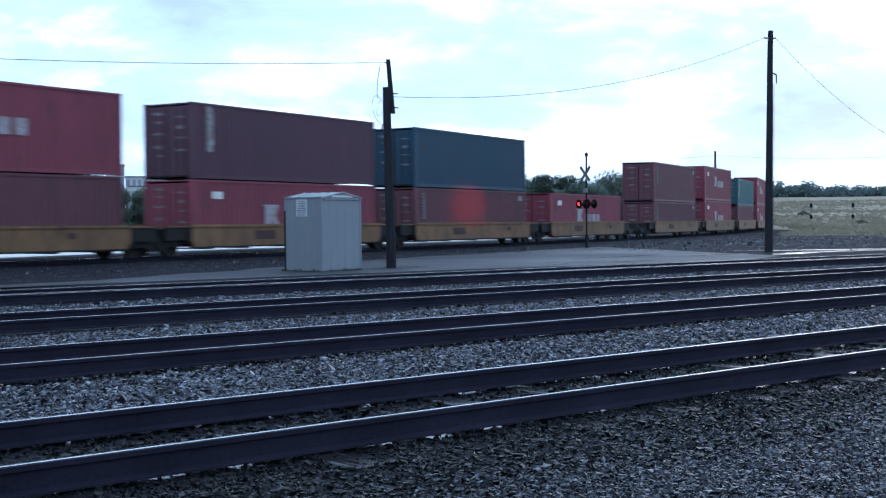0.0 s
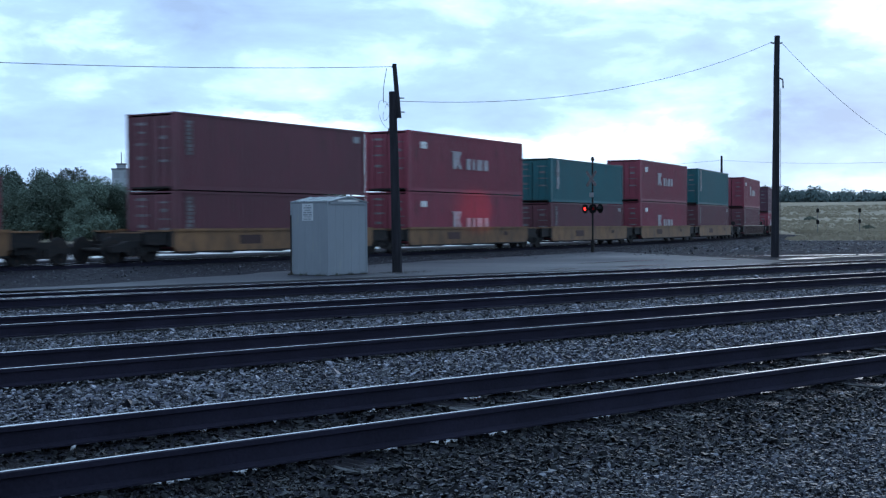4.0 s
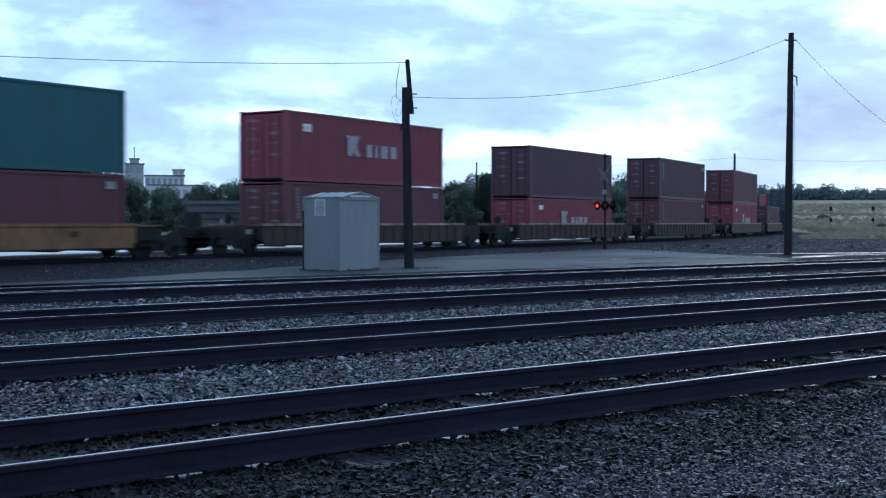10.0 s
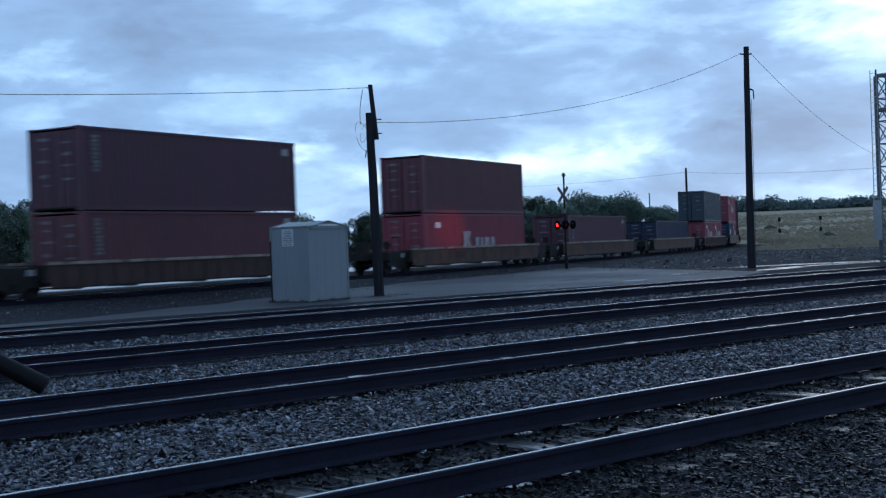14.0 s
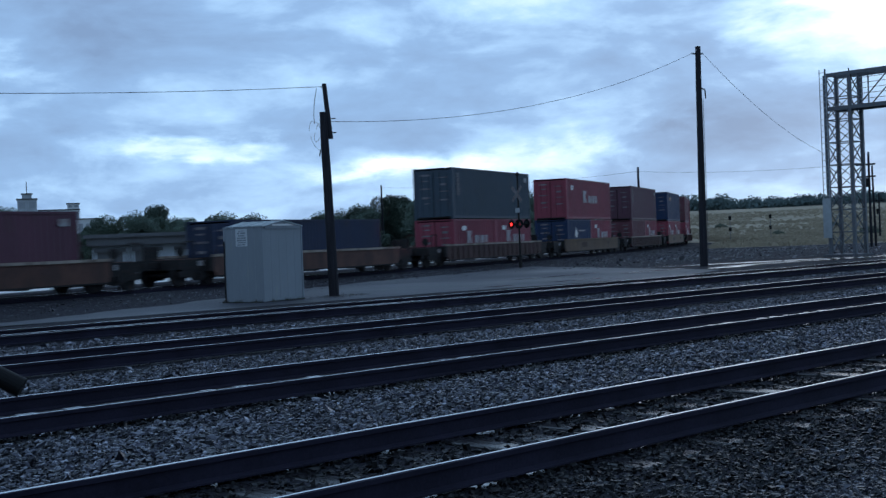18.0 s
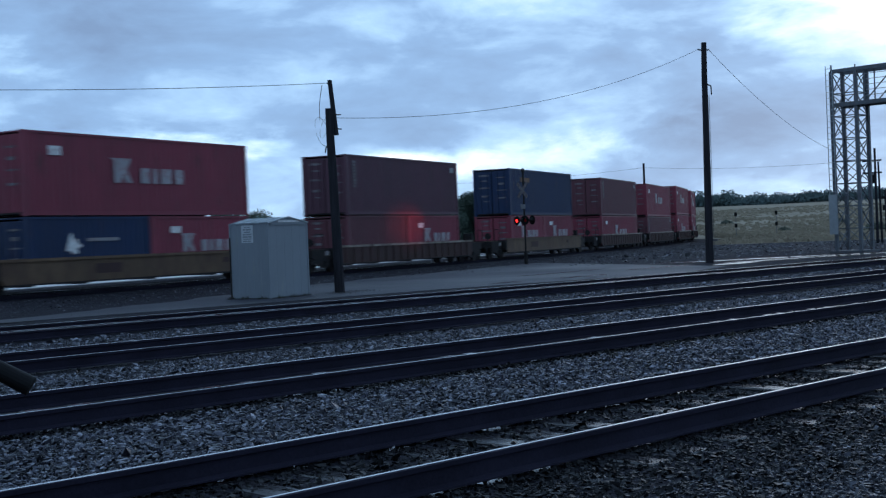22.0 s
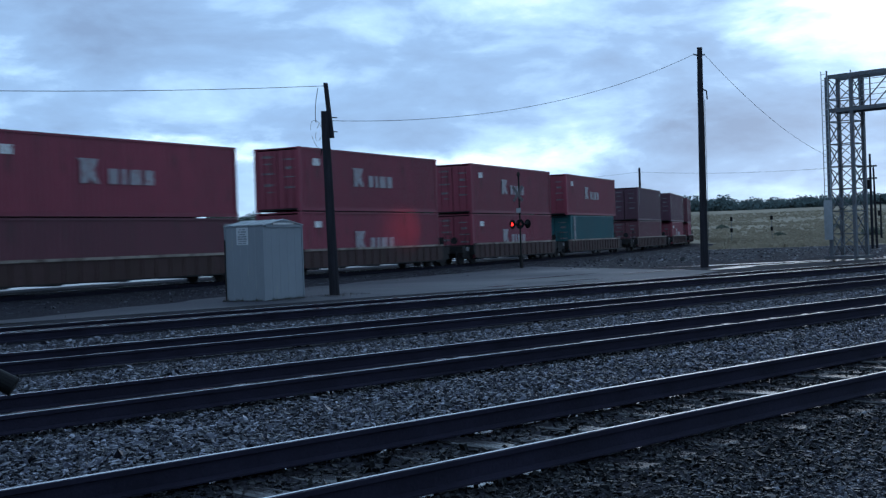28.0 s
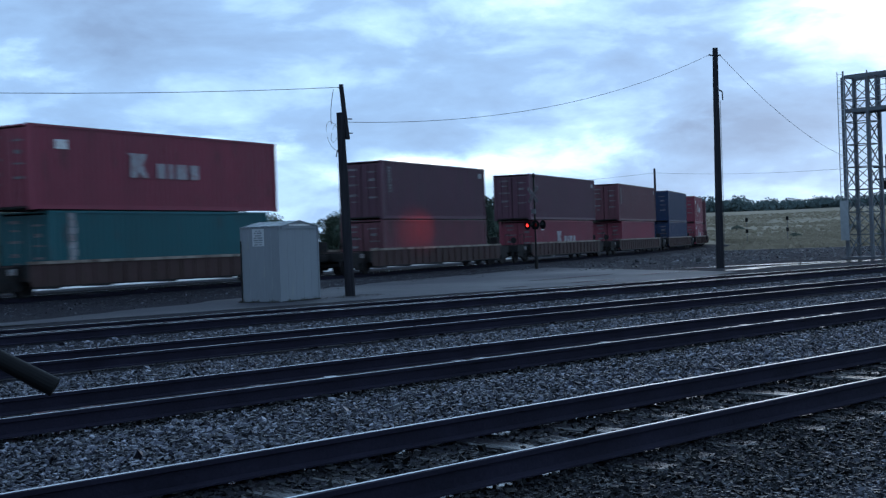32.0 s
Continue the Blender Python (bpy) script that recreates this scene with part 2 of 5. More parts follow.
def stone_material(name, shade=1.0, gloss=0.35):
    """Loose crushed stone, each piece its own grey."""
    m = bpy.data.materials.new(name)
    m.use_nodes = True
    nt = m.node_tree
    bsdf = nt.nodes["Principled BSDF"]
    g = nt.nodes.new("ShaderNodeNewGeometry")
    ramp = nt.nodes.new("ShaderNodeValToRGB")
    cr = ramp.color_ramp
    cr.elements[0].color, cr.elements[1].color = (0.012, 0.0118, 0.0170, 1), (0.47, 0.47, 0.545, 1)
    cr.elements.new(0.45).color = (0.0335, 0.0335, 0.0470, 1)
    cr.elements.new(0.76).color = (0.105, 0.105, 0.142, 1)
    cr.elements.new(0.93).color = (0.230, 0.231, 0.277, 1)
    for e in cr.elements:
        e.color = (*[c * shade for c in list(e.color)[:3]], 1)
    nt.links.new(g.outputs["Random Per Island"], ramp.inputs[0])
    n = nt.nodes.new("ShaderNodeTexNoise")
    n.inputs["Scale"].default_value, n.inputs["Detail"].default_value = 60, 4
    nt.links.new(g.outputs["Position"], n.inputs["Vector"])
    mul = nt.nodes.new("ShaderNodeMix")
    mul.data_type, mul.blend_type = "RGBA", "MULTIPLY"
    mul.inputs[0].default_value = 0.6
    nt.links.new(ramp.outputs[0], mul.inputs[6])
    nt.links.new(n.outputs[0], mul.inputs[7])
    nt.links.new(mul.outputs[2], bsdf.inputs["Base Color"])
    bsdf.inputs["Roughness"].default_value = 0.42
    bsdf.inputs["Specular IOR Level"].default_value = gloss
    b = nt.nodes.new("ShaderNodeBump")
    b.inputs["Strength"].default_value, b.inputs["Distance"].default_value = 0.4, 0.006
    nt.links.new(n.outputs[0], b.inputs["Height"])
    nt.links.new(b.outputs[0], bsdf.inputs["Normal"])
    return m


def glow_material(name, color, strength):
    m = bpy.data.materials.new(name)
    m.use_nodes = True
    b = m.node_tree.nodes["Principled BSDF"]
    b.inputs["Base Color"].default_value = (*color, 1)
    b.inputs["Emission Color"].default_value = (*color, 1)
    b.inputs["Emission Strength"].default_value = strength
    return m


def paint(name, color, rust=0.2):
    return surface(name, color, rough=0.5, vary=0.22, scale=0.7, fine=9, bump=0.08, stain=(0.055, 0.026, 0.026), stain_amount=rust * 0.8, stretch=(1, 1, 0.25), random_tint=0.1, spec=0.3)


RED = paint("red_container_paint", (0.172, 0.0285, 0.0455))
BROWN = paint("brown_container_paint", (0.094, 0.0276, 0.0365), 0.3)
PLUM = paint("plum_container_paint", (0.068, 0.0245, 0.0385), 0.25)
TEAL = paint("teal_container_paint", (0.0085, 0.074, 0.084), 0.15)
NAVY = paint("navy_container_paint", (0.0055, 0.0176, 0.055), 0.15)
PETROL = paint("petrol_blue_container_paint", (0.005, 0.036, 0.062), 0.15)
INK = paint("blue_black_container_paint", (0.007, 0.01344, 0.0378), 0.15)
SLATE = paint("slate_container_paint", (0.027, 0.042, 0.058), 0.15)
YELLOW = surface("yellow_car_paint", (0.168, 0.086, 0.040), 0.6, vary=0.35, scale=0.8, fine=12, stain=(0.09, 0.05, 0.03), stain_amount=0.5, stretch=(1, 1, 0.4), random_tint=0.12, spec=0.25)
TAN = surface("faded_yellow_car_paint", (0.108, 0.0684, 0.0396), 0.65, vary=0.35, scale=0.8, fine=12, stain=(0.08, 0.045, 0.03), stain_amount=0.6, stretch=(1, 1, 0.4), random_tint=0.12, spec=0.25)
ORANGE = surface("rusty_orange_car_paint", (0.088, 0.044, 0.0341), 0.7, vary=0.35, scale=0.9, fine=14, stain=(0.045, 0.028, 0.025), stain_amount=0.5, stretch=(1, 1, 0.4), random_tint=0.12, spec=0.2)
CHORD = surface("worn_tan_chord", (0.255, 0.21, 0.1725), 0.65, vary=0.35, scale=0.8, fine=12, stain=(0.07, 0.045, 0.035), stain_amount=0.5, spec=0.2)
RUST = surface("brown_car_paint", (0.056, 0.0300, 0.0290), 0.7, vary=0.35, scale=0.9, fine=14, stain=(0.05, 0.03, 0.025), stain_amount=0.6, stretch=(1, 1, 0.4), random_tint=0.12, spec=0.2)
WHITE = surface("white_marking", (0.62, 0.62, 0.60), 0.55, vary=0.2, scale=2, fine=30, stain=(0.25, 0.12, 0.1), stain_amount=0.35)
LETTER = surface("worn_white_letter_paint", (0.265, 0.245, 0.255), 0.55, vary=0.25, scale=2, fine=30, stain=(0.22, 0.09, 0.09), stain_amount=0.4)
NOTICE = surface("weathered_notice_white", (0.40, 0.41, 0.42), 0.55, vary=0.15, scale=2, fine=30)
DULL = surface("dull_worn_marking", (0.15, 0.14, 0.145), 0.65, vary=0.35, scale=3, fine=30, stain=(0.06, 0.035, 0.035), stain_amount=0.6)
FADED = surface("faded_marking", (0.22, 0.22, 0.225), 0.6, vary=0.25, scale=2, fine=30, stain=(0.16, 0.09, 0.08), stain_amount=0.45)
STEEL = surface("dark_running_gear", (0.0125, 0.0118, 0.0125), 0.7, metal=0.1, vary=0.4, stain=(0.035, 0.022, 0.017), stain_amount=0.35, spec=0.2)
GALV = surface("galvanised_steel", (0.28, 0.296, 0.304), 0.45, metal=0.6, vary=0.2)
RAIL_TOP = surface("polished_rail_head", (0.66, 0.64, 0.63), 0.22, metal=1.0, vary=0.15, scale=2, fine=60, bump=0.02)
RAIL_SIDE = surface("rusty_rail_web", (0.0155, 0.0138, 0.0235), 0.8, metal=0.0, vary=0.4, scale=2, fine=40, bump=0.2, spec=0.08)
TIE = surface("wet_creosoted_tie", (0.0125, 0.0112, 0.0122), 0.20, vary=0.5, scale=3, fine=22, bump=0.03, stretch=(6, 0.6, 1), random_tint=0.35, wet=0.2, stain=(0.085, 0.085, 0.09), stain_amount=0.2, spec=0.5)
WOOD = surface("weathered_pole_wood", (0.0224, 0.02145, 0.02542), 0.85, vary=0.4, scale=2, fine=30, bump=0.5, stretch=(6, 6, 0.5), spec=0.08)
SHED = surface("grey_blue_shed_paint", (0.163, 0.180, 0.198), 0.45, vary=0.08, scale=1.2, fine=10, bump=0.05, stain=(0.20, 0.21, 0.2), stain_amount=0.08, stretch=(1, 1, 0.3))
SHED_ROOF = surface("shed_roof_metal", (0.42, 0.46, 0.48), 0.30, metal=0.3, vary=0.12, scale=1.5, fine=20, bump=0.05)
ASPHALT = surface("wet_asphalt", (0.0165, 0.0168, 0.0250), 0.60, vary=0.55, scale=0.14, fine=30, bump=0.25, world_space=True, wet=0.30, stain=(0.03, 0.03, 0.032), stain_amount=0.4, spec=0.3)
CONCRETE = surface("pale_wet_concrete", (0.50, 0.45, 0.42), 0.36, vary=0.2, scale=0.3, fine=20, bump=0.08, world_space=True, wet=0.2)
WATER = surface("puddle_water", (0.03, 0.033, 0.036), 0.14, vary=0.1, scale=1.5, fine=6, bump=0.01, world_space=True)
GRAVEL = gravel_material("dark_damp_gravel", ((0.004, 0.0040, 0.0062), (0.0105, 0.0105, 0.0155), (0.03, 0.0295, 0.040)), 0.03, 0.9, 0.9)
STONE = stone_material("crushed_stone", 0.82)
VERGE = stone_material("damp_verge_stone", 0.46)
NEAR_BLACK = stone_material("near_black_stone", 0.055, 0.14)
GRASS = surface("dry_field_grass", (0.25, 0.208, 0.150), 1.0, spec=0.1, vary=0.3, scale=0.035, fine=0.5, bump=0.3, world_space=True, stain=(0.19, 0.165, 0.115), stain_amount=0.35)
# both greens are paler and bluer, with the distance haze mixed in
LEAF = surface("hazed_leaf_green", (0.080, 0.108, 0.085), 0.7, vary=0.3, scale=0.6, fine=4, bump=0, random_tint=0.3, spec=0.1)
FAR_LEAF = surface("hazed_wood_green", (0.070, 0.096, 0.092), 0.8, vary=0.4, scale=0.1, fine=1, bump=0, world_space=True, spec=0.1)
BARK = surface("tree_bark", (0.06, 0.048, 0.038), 0.85, vary=0.3)
BLACK = surface("black_plastic", (0.005, 0.005, 0.0055), 0.6, vary=0.2, bump=0.05, spec=0.12)
CHROME = surface("bright_tube", (0.385, 0.399, 0.42), 0.2, metal=1.0, vary=0.08, bump=0)
ALU = surface("dull_aluminium", (0.15, 0.155, 0.175), 0.4, metal=0.9, vary=0.1, bump=0.02)
PALE_WALL = surface("pale_building_wall", (0.42, 0.43, 0.44), 0.8, vary=0.12, scale=0.2, fine=3)
# grey wall and window tones are lifted to carry the haze of distance
GREY_WALL = surface("grey_building_wall", (0.26, 0.28, 0.30), 0.8, vary=0.2, scale=0.2, fine=3)
DARK_ROOF = surface("dark_roof", (0.07, 0.07, 0.075), 0.7, vary=0.2, scale=0.3, fine=3)
WINDOW = surface("hazed_window", (0.20, 0.215, 0.235), 0.4, vary=0.1, bump=0)
RED_LIGHT = glow_material("red_signal_light", (1.0, 0.02, 0.015), 4.0)
LENS_RED = surface("unlit_red_lens", (0.25, 0.01, 0.01), 0.2, vary=0.1, bump=0)
WIRE = surface("black_wire", (0.05, 0.052, 0.058), 0.6, vary=0.1, bump=0)


# ---- mesh helpers ----
def box(bm, lo, hi):
    x0, y0, z0 = lo
    x1, y1, z1 = hi
    v = [bm.verts.new(p) for p in ((x0, y0, z0), (x1, y0, z0), (x1, y1, z0), (x0, y1, z0), (x0, y0, z1), (x1, y0, z1), (x1, y1, z1), (x0, y1, z1))]
    for a, b, c, d in ((0, 3, 2, 1), (4, 5, 6, 7), (0, 1, 5, 4), (1, 2, 6, 5), (2, 3, 7, 6), (3, 0, 4, 7)):
        bm.faces.new((v[a], v[b], v[c], v[d]))
    return v


def rod(bm, p0, p1, r0, r1=None, n=10):
    """A round bar, tapered from r0 to r1."""
    p0, p1 = Vector(p0), Vector(p1)
    r1 = r0 if r1 is None else r1
    q = (p1 - p0).to_track_quat("Z", "Y")
    rings = []
    for p, r in ((p0, r0), (p1, r1)):
        rings.append([bm.verts.new(p + q @ Vector((r * math.cos(2 * math.pi * i / n), r * math.sin(2 * math.pi * i / n), 0))) for i in range(n)])
    for i in range(n):
        bm.faces.new((rings[0][i], rings[0][(i + 1) % n], rings[1][(i + 1) % n], rings[1][i]))
    bm.faces.new(rings[0][::-1])
    bm.faces.new(rings[1])


def beam(bm, p0, p1, w, h=None):
    """A square bar between two points."""
    p0, p1 = Vector(p0), Vector(p1)
    h = h or w
    q = (p1 - p0).to_track_quat("Z", "Y")
    ring = [[bm.verts.new(p + q @ Vector((sx * w / 2, sy * h / 2, 0))) for sx, sy in ((-1, -1), (1, -1), (1, 1), (-1, 1))] for p in (p0, p1)]
    for i in range(4):
        bm.faces.new((ring[0][i], ring[0][(i + 1) % 4], ring[1][(i + 1) % 4], ring[1][i]))
    bm.faces.new(ring[0][::-1])
    bm.faces.new(ring[1])


def prism(bm, outline, y0, y1):
    """An outline in x and z, given counter-clockwise seen from -y, pushed from y0 to y1."""
    a = [bm.verts.new((x, y0, z)) for x, z in outline]
    b = [bm.verts.new((x, y1, z)) for x, z in outline]
    n = len(outline)
    bm.faces.new(a)
    bm.faces.new(b[::-1])
    for i in range(n):
        bm.faces.new((a[i], b[i], b[(i + 1) % n], a[(i + 1) % n]))


def soften(bm, r, segments=2):
    bmesh.ops.bevel(bm, geom=list(bm.edges), offset=r, segments=segments, affect="EDGES", clamp_overlap=True)


def mesh_of(name, bm, material):
    me = bpy.data.meshes.new(name)
    bmesh.ops.recalc_face_normals(bm, faces=list(bm.faces))
    bm.to_mesh(me)
    bm.free()
    me.materials.append(material)
    return me


def part(name, bm, material, parent, label="", smooth=False):
    ob = new(name, mesh_of(name, bm, material))
    ob.parent = parent
    if smooth:
        ob.data.shade_smooth()
    return tagged(ob, label)


def thing(name, label, category, group="", m=None, kind=""):
    ob = new(name)
    ob.empty_display_size = 0.2
    if m is not None:
        ob.matrix_basis = m
    return tagged(ob, label, category, group, kind)


def boxes(*pairs):
    bm = bmesh.new()
    for lo, hi in pairs:
        box(bm, lo, hi)
    return bm


def rods(*items, n=10):
    bm = bmesh.new()
    for it in items:
        rod(bm, *it, n=n)
    return bm


GROUND = -0.20


# ---- ground ----
def height(x, y):
    """The yard is level; beyond the curve the field climbs to a wooded ridge."""
    d = math.hypot(x, y)
    az = math.degrees(math.atan2(y, x))
    if d < 150 or x < 0:
        return GROUND
    rise = min(max((d - 190) / 340, 0), 1)
    side = min(max((38.5 - az) / 2.5, 0), 1) * min(max((az + 30) / 20, 0), 1)
    return GROUND + 10.6 * rise ** 1.25 * side + 0.25 * min(1, (d - 150) / 60) * noise.noise((x * 0.02, y * 0.02, 0))


def make_ground():
    bm = bmesh.new()
    radii = [0, 8, 20, 45, 80, 110, 122, 135, 150, 165, 180, 190, 200, 215, 230, 250, 275, 300, 330, 360, 390, 420, 450, 480, 510, 540, 600, 800, 1200, 2200, 4000]
    steps = 480
    ring = []
    for r in radii:
        row = []
        for i in range(steps):
            a = 2 * math.pi * i / steps
            x, y = r * math.cos(a), r * math.sin(a)
            row.append(bm.verts.new((x, y, height(x, y))))
            if r == 0:
                row = row * steps
                break
        ring.append(row)
    for k in range(len(radii) - 1):
        for i in range(steps):
            j = (i + 1) % steps
            vs = (ring[k][i], ring[k + 1][i], ring[k + 1][j], ring[k][j])
            f = bm.faces.new(vs if k else (ring[0][0], ring[1][i], ring[1][j]))
            f.material_index = 1 if radii[k] >= 122 else 0
    me = mesh_of("ground", bm, GRAVEL)
    me.materials.append(GRASS)
    me.shade_smooth()
    tagged(new("ground", me), "dark damp gravel yard rising to a dry field", "ground", kind="structure")


make_ground()


def sheet(name, outline, z, material, label, category="pavement"):
    bm = bmesh.new()
    top = [bm.verts.new((x, y, z)) for x, y in outline]
    low = [bm.verts.new((x, y, z - 0.05)) for x, y in outline]
    bm.faces.new(top)
    n = len(outline)
    for i in range(n):
        bm.faces.new((top[i], low[i], low[(i + 1) % n], top[(i + 1) % n]))
    return tagged(new(name, mesh_of(name, bm, material)), label, category, kind="structure")


# ---- the curve of the far track ----
CURVE_X, CURVE_Y, CURVE_TURN, CURVE_BEND, CURVE_MORE = 28.2, 43.693, radians(17.937), 1.80865e-3, 4.65766e-6
HALF_CAR = 1.22


def heading(s):
    """The bend tightens away from the yard, and eases out into a straight at both ends."""
    k = min(max(s, -40.0), 170.0)
    h = CURVE_TURN + CURVE_BEND * k + CURVE_MORE * k * k
    return h * min(max((s + 110.0) / 70.0, 0.0), 1.0) if s < -40 else h


def make_curve():
    """Stations every half metre along the curve: place and heading of the centre line."""
    step, table = 0.5, {}
    for sign in (1, -1):
        x, y = CURVE_X, CURVE_Y
        n = 0
        while n <= 1400:
            s = sign * n * step
            h = heading(s)
            table[sign * n] = (x - HALF_CAR * math.sin(h), y + HALF_CAR * math.cos(h), h)
            x += sign * step * math.cos(h)
            y += sign * step * math.sin(h)
            n += 1
    return table, step


CURVE, CURVE_STEP = make_curve()


def on_curve(s):
    k = s / CURVE_STEP
    i = math.floor(k)
    f = k - i
    a, b = CURVE[i], CURVE[i + 1]
    return tuple(a[j] + f * (b[j] - a[j]) for j in range(3))


def along(s, across=0.0, z=0.0):
    x, y, h = on_curve(s)
    return x - across * math.sin(h), y + across * math.cos(h), z


# ---- tracks ----
RAIL_H = 0.17


def rail_profile(w):
    """Half-width and height pairs of a flat-bottom rail, head at z = 0, worn flat over w to each side."""
    h = RAIL_H
    return [(-0.07, -h), (0.07, -h), (0.07, -h + 0.012), (0.012, -h + 0.03), (0.010, -0.045), (0.036, -0.036), (0.036, -0.006), (0.032, -0.004), (w, 0.0),
            (-w, 0.0), (-w - 0.006, -0.0016), (-0.036, -0.006), (-0.036, -0.036), (-0.010, -0.045), (-0.012, -h + 0.03), (-0.07, -h + 0.012)]


def rail(parent, points, z=0.0, worn=(8, 9), w=0.022):
    """A rail along plan points given as x, y, heading."""
    prof = rail_profile(w)
    n = len(prof)
    bm = bmesh.new()
    rows = []
    for x, y, h in points:
        rows.append([bm.verts.new((x - a * math.sin(h), y + a * math.cos(h), z + b)) for a, b in prof])
    for r0, r1 in zip(rows, rows[1:]):
        for i in range(n):
            f = bm.faces.new((r0[i], r0[(i + 1) % n], r1[(i + 1) % n], r1[i]))
            f.material_index = 1 if i in worn else 0
    bm.faces.new(rows[0][::-1])
    bm.faces.new(rows[-1])
    ob = part("rail", bm, RAIL_SIDE, parent, "rusty rail with a polished head")
    ob.data.materials.append(RAIL_TOP)
    return ob


GAUGE = 0.7525
RAIL_Z = 0.05
TRACK_Y = (7.395, 12.263, 17.514, 23.9)


def tie_mesh():
    bm = boxes(((-0.115, -1.3, -0.17), (0.115, 1.3, 0.0)))
    soften(bm, 0.012, 1)
    return mesh_of("tie", bm, TIE)


TIE_MESH = tie_mesh()


def straight_track(number, yc, tie_from, tie_to):
    t = tagged(new("track_%d" % number), "straight railway track with worn wooden ties", "track", kind="structure")
    for side in (-1, 1):
        rail(t, [(x, yc + side * GAUGE, 0.0) for x in (-150, -60, 0, 20, 60, 150, 420)], w=(0.012, 0.016, 0.022, 0.028)[number - 1] * ((0.55, 0.4, 0.4, 0.8)[number - 1] if side < 0 else 1.0))
    if number == 4:
        rail(t, [(x, yc - GAUGE - 0.34, 0.0) for x in (-60, 0, 60)], w=0.026)
    x = tie_from
    while x < tie_to:
        tie = new("tie", TIE_MESH)
        tie.parent = t
        tie.matrix_basis = pose(x + random.uniform(-0.04, 0.04), yc + random.uniform(-0.08, 0.08), -RAIL_H - (0.004, 0.016, 0.036, 0.036)[number - 1] + random.uniform(-0.03, 0.002), random.uniform(-0.4, 0.4), 0, random.uniform(-1.5, 1.5))
        x += 0.53
    return t


for i, yc in enumerate(TRACK_Y):
    straight_track(i + 1, yc, -24, 34 + 22 * i)


def curved_track():
    t = tagged(new("track_5"), "curved railway track carrying the train", "track", kind="structure")
    for side in (-1, 1):
        pts = []
        for k in range(-80, 100):
            x, y, h = on_curve(k * 4)
            pts.append((x - side * GAUGE * math.sin(h), y + side * GAUGE * math.cos(h), h))
        rail(t, pts, RAIL_Z)
    for k in range(-50, 190):
        x, y, h = on_curve(k * 0.62)
        tie = new("tie", TIE_MESH)
        tie.parent = t
        tie.matrix_basis = pose(x, y, RAIL_Z - RAIL_H - 0.004, 0, 0, math.degrees(h))
    # ballast shoulder
    bm = bmesh.new()
    rows = []
    for k in range(-60, 90):
        x, y, h = on_curve(k * 4)
        rows.append([bm.verts.new((x - a * math.sin(h), y + a * math.cos(h), z + 0.02 * noise.noise((k * 0.7, a, 3)))) for a, z in ((-6.5, GROUND - 0.03), (-3.2, GROUND + 0.06), (-1.8, RAIL_Z - 0.14), (1.75, RAIL_Z - 0.14), (1.98, 0.085), (30.0, 0.085), (36.0, GROUND - 0.03))])
    for r0, r1 in zip(rows, rows[1:]):
        for i in range(len(r0) - 1):
            bm.faces.new((r0[i], r1[i], r1[i + 1], r0[i + 1]))
    part("ballast_shoulder", bm, GRAVEL, t, "dark ballast shoulder")


curved_track()

# paved lot, wet concrete beyond the curve, puddles
lot = [(-40, 26.0), (14, 29.5), (27, 29.3), (38, 27.8), (44, 30), (47, 36)]
edge = [(26, -4.2), (18, -4.4), (6, -5.0), (0, -6.0), (-8, -7.6), (-15, -8.8), (-30, -9.6), (-45, -10)]
for (s0, a0), (s1, a1) in zip(edge, edge[1:]):
    for i in range(12):
        f = i / 12
        q = s0 + (s1 - s0) * f
        lot.append(along(q, a0 + (a1 - a0) * f + 0.55 * noise.noise((q * 0.45, 3.0, 0.0)) + 0.3 * noise.noise((q * 1.7, 8.0, 0.0)))[:2])
lot.append((-40, 28))
sheet("road", lot, GROUND + 0.012, ASPHALT, "wet grey asphalt lot between the tracks", "road")
strip = [along(s, a + 0.12 * math.sin(s * 0.7))[:2] for s, a in ((-60, 2.2), (-45, 2.2), (-30, 2.2), (-20, 2.2), (-17, 2.35), (-14, 2.55), (-11, 2.9), (-8, 3.3), (-4, 3.9), (0, 4.2), (10, 4.4), (20, 4.5), (40, 4.6), (60, 5.0), (60, 14.0), (30, 20.0), (0, 22.0), (-30, 22.0), (-60, 22.0))]
sheet("pavement", strip, 0.115, CONCRETE, "pale wet concrete pavement behind the train")


def puddle(cx, cy, rx, ry, turn, seed):
    pts = []
    for i in range(120):
        a = 2 * math.pi * i / 120
        k = 1 + 0.35 * noise.noise((math.cos(a) * 1.5 + seed, math.sin(a) * 1.5, seed)) + 0.3 * noise.noise((math.cos(a) * 4, math.sin(a) * 4, seed)) + 0.22 * noise.noise((math.cos(a) * 11, math.sin(a) * 11, seed))
        u, v = rx * k * math.cos(a), ry * k * math.sin(a)
        pts.append((cx + u * math.cos(turn) - v * math.sin(turn), cy + u * math.sin(turn) + v * math.cos(turn)))
    bm = bmesh.new()
    bm.faces.new([bm.verts.new((x, y, GROUND + 0.02)) for x, y in pts])
    tagged(new("puddle", mesh_of("puddle", bm, WATER)), "shallow rain puddle reflecting the sky", "puddle", "puddles in the yard", kind="structure")


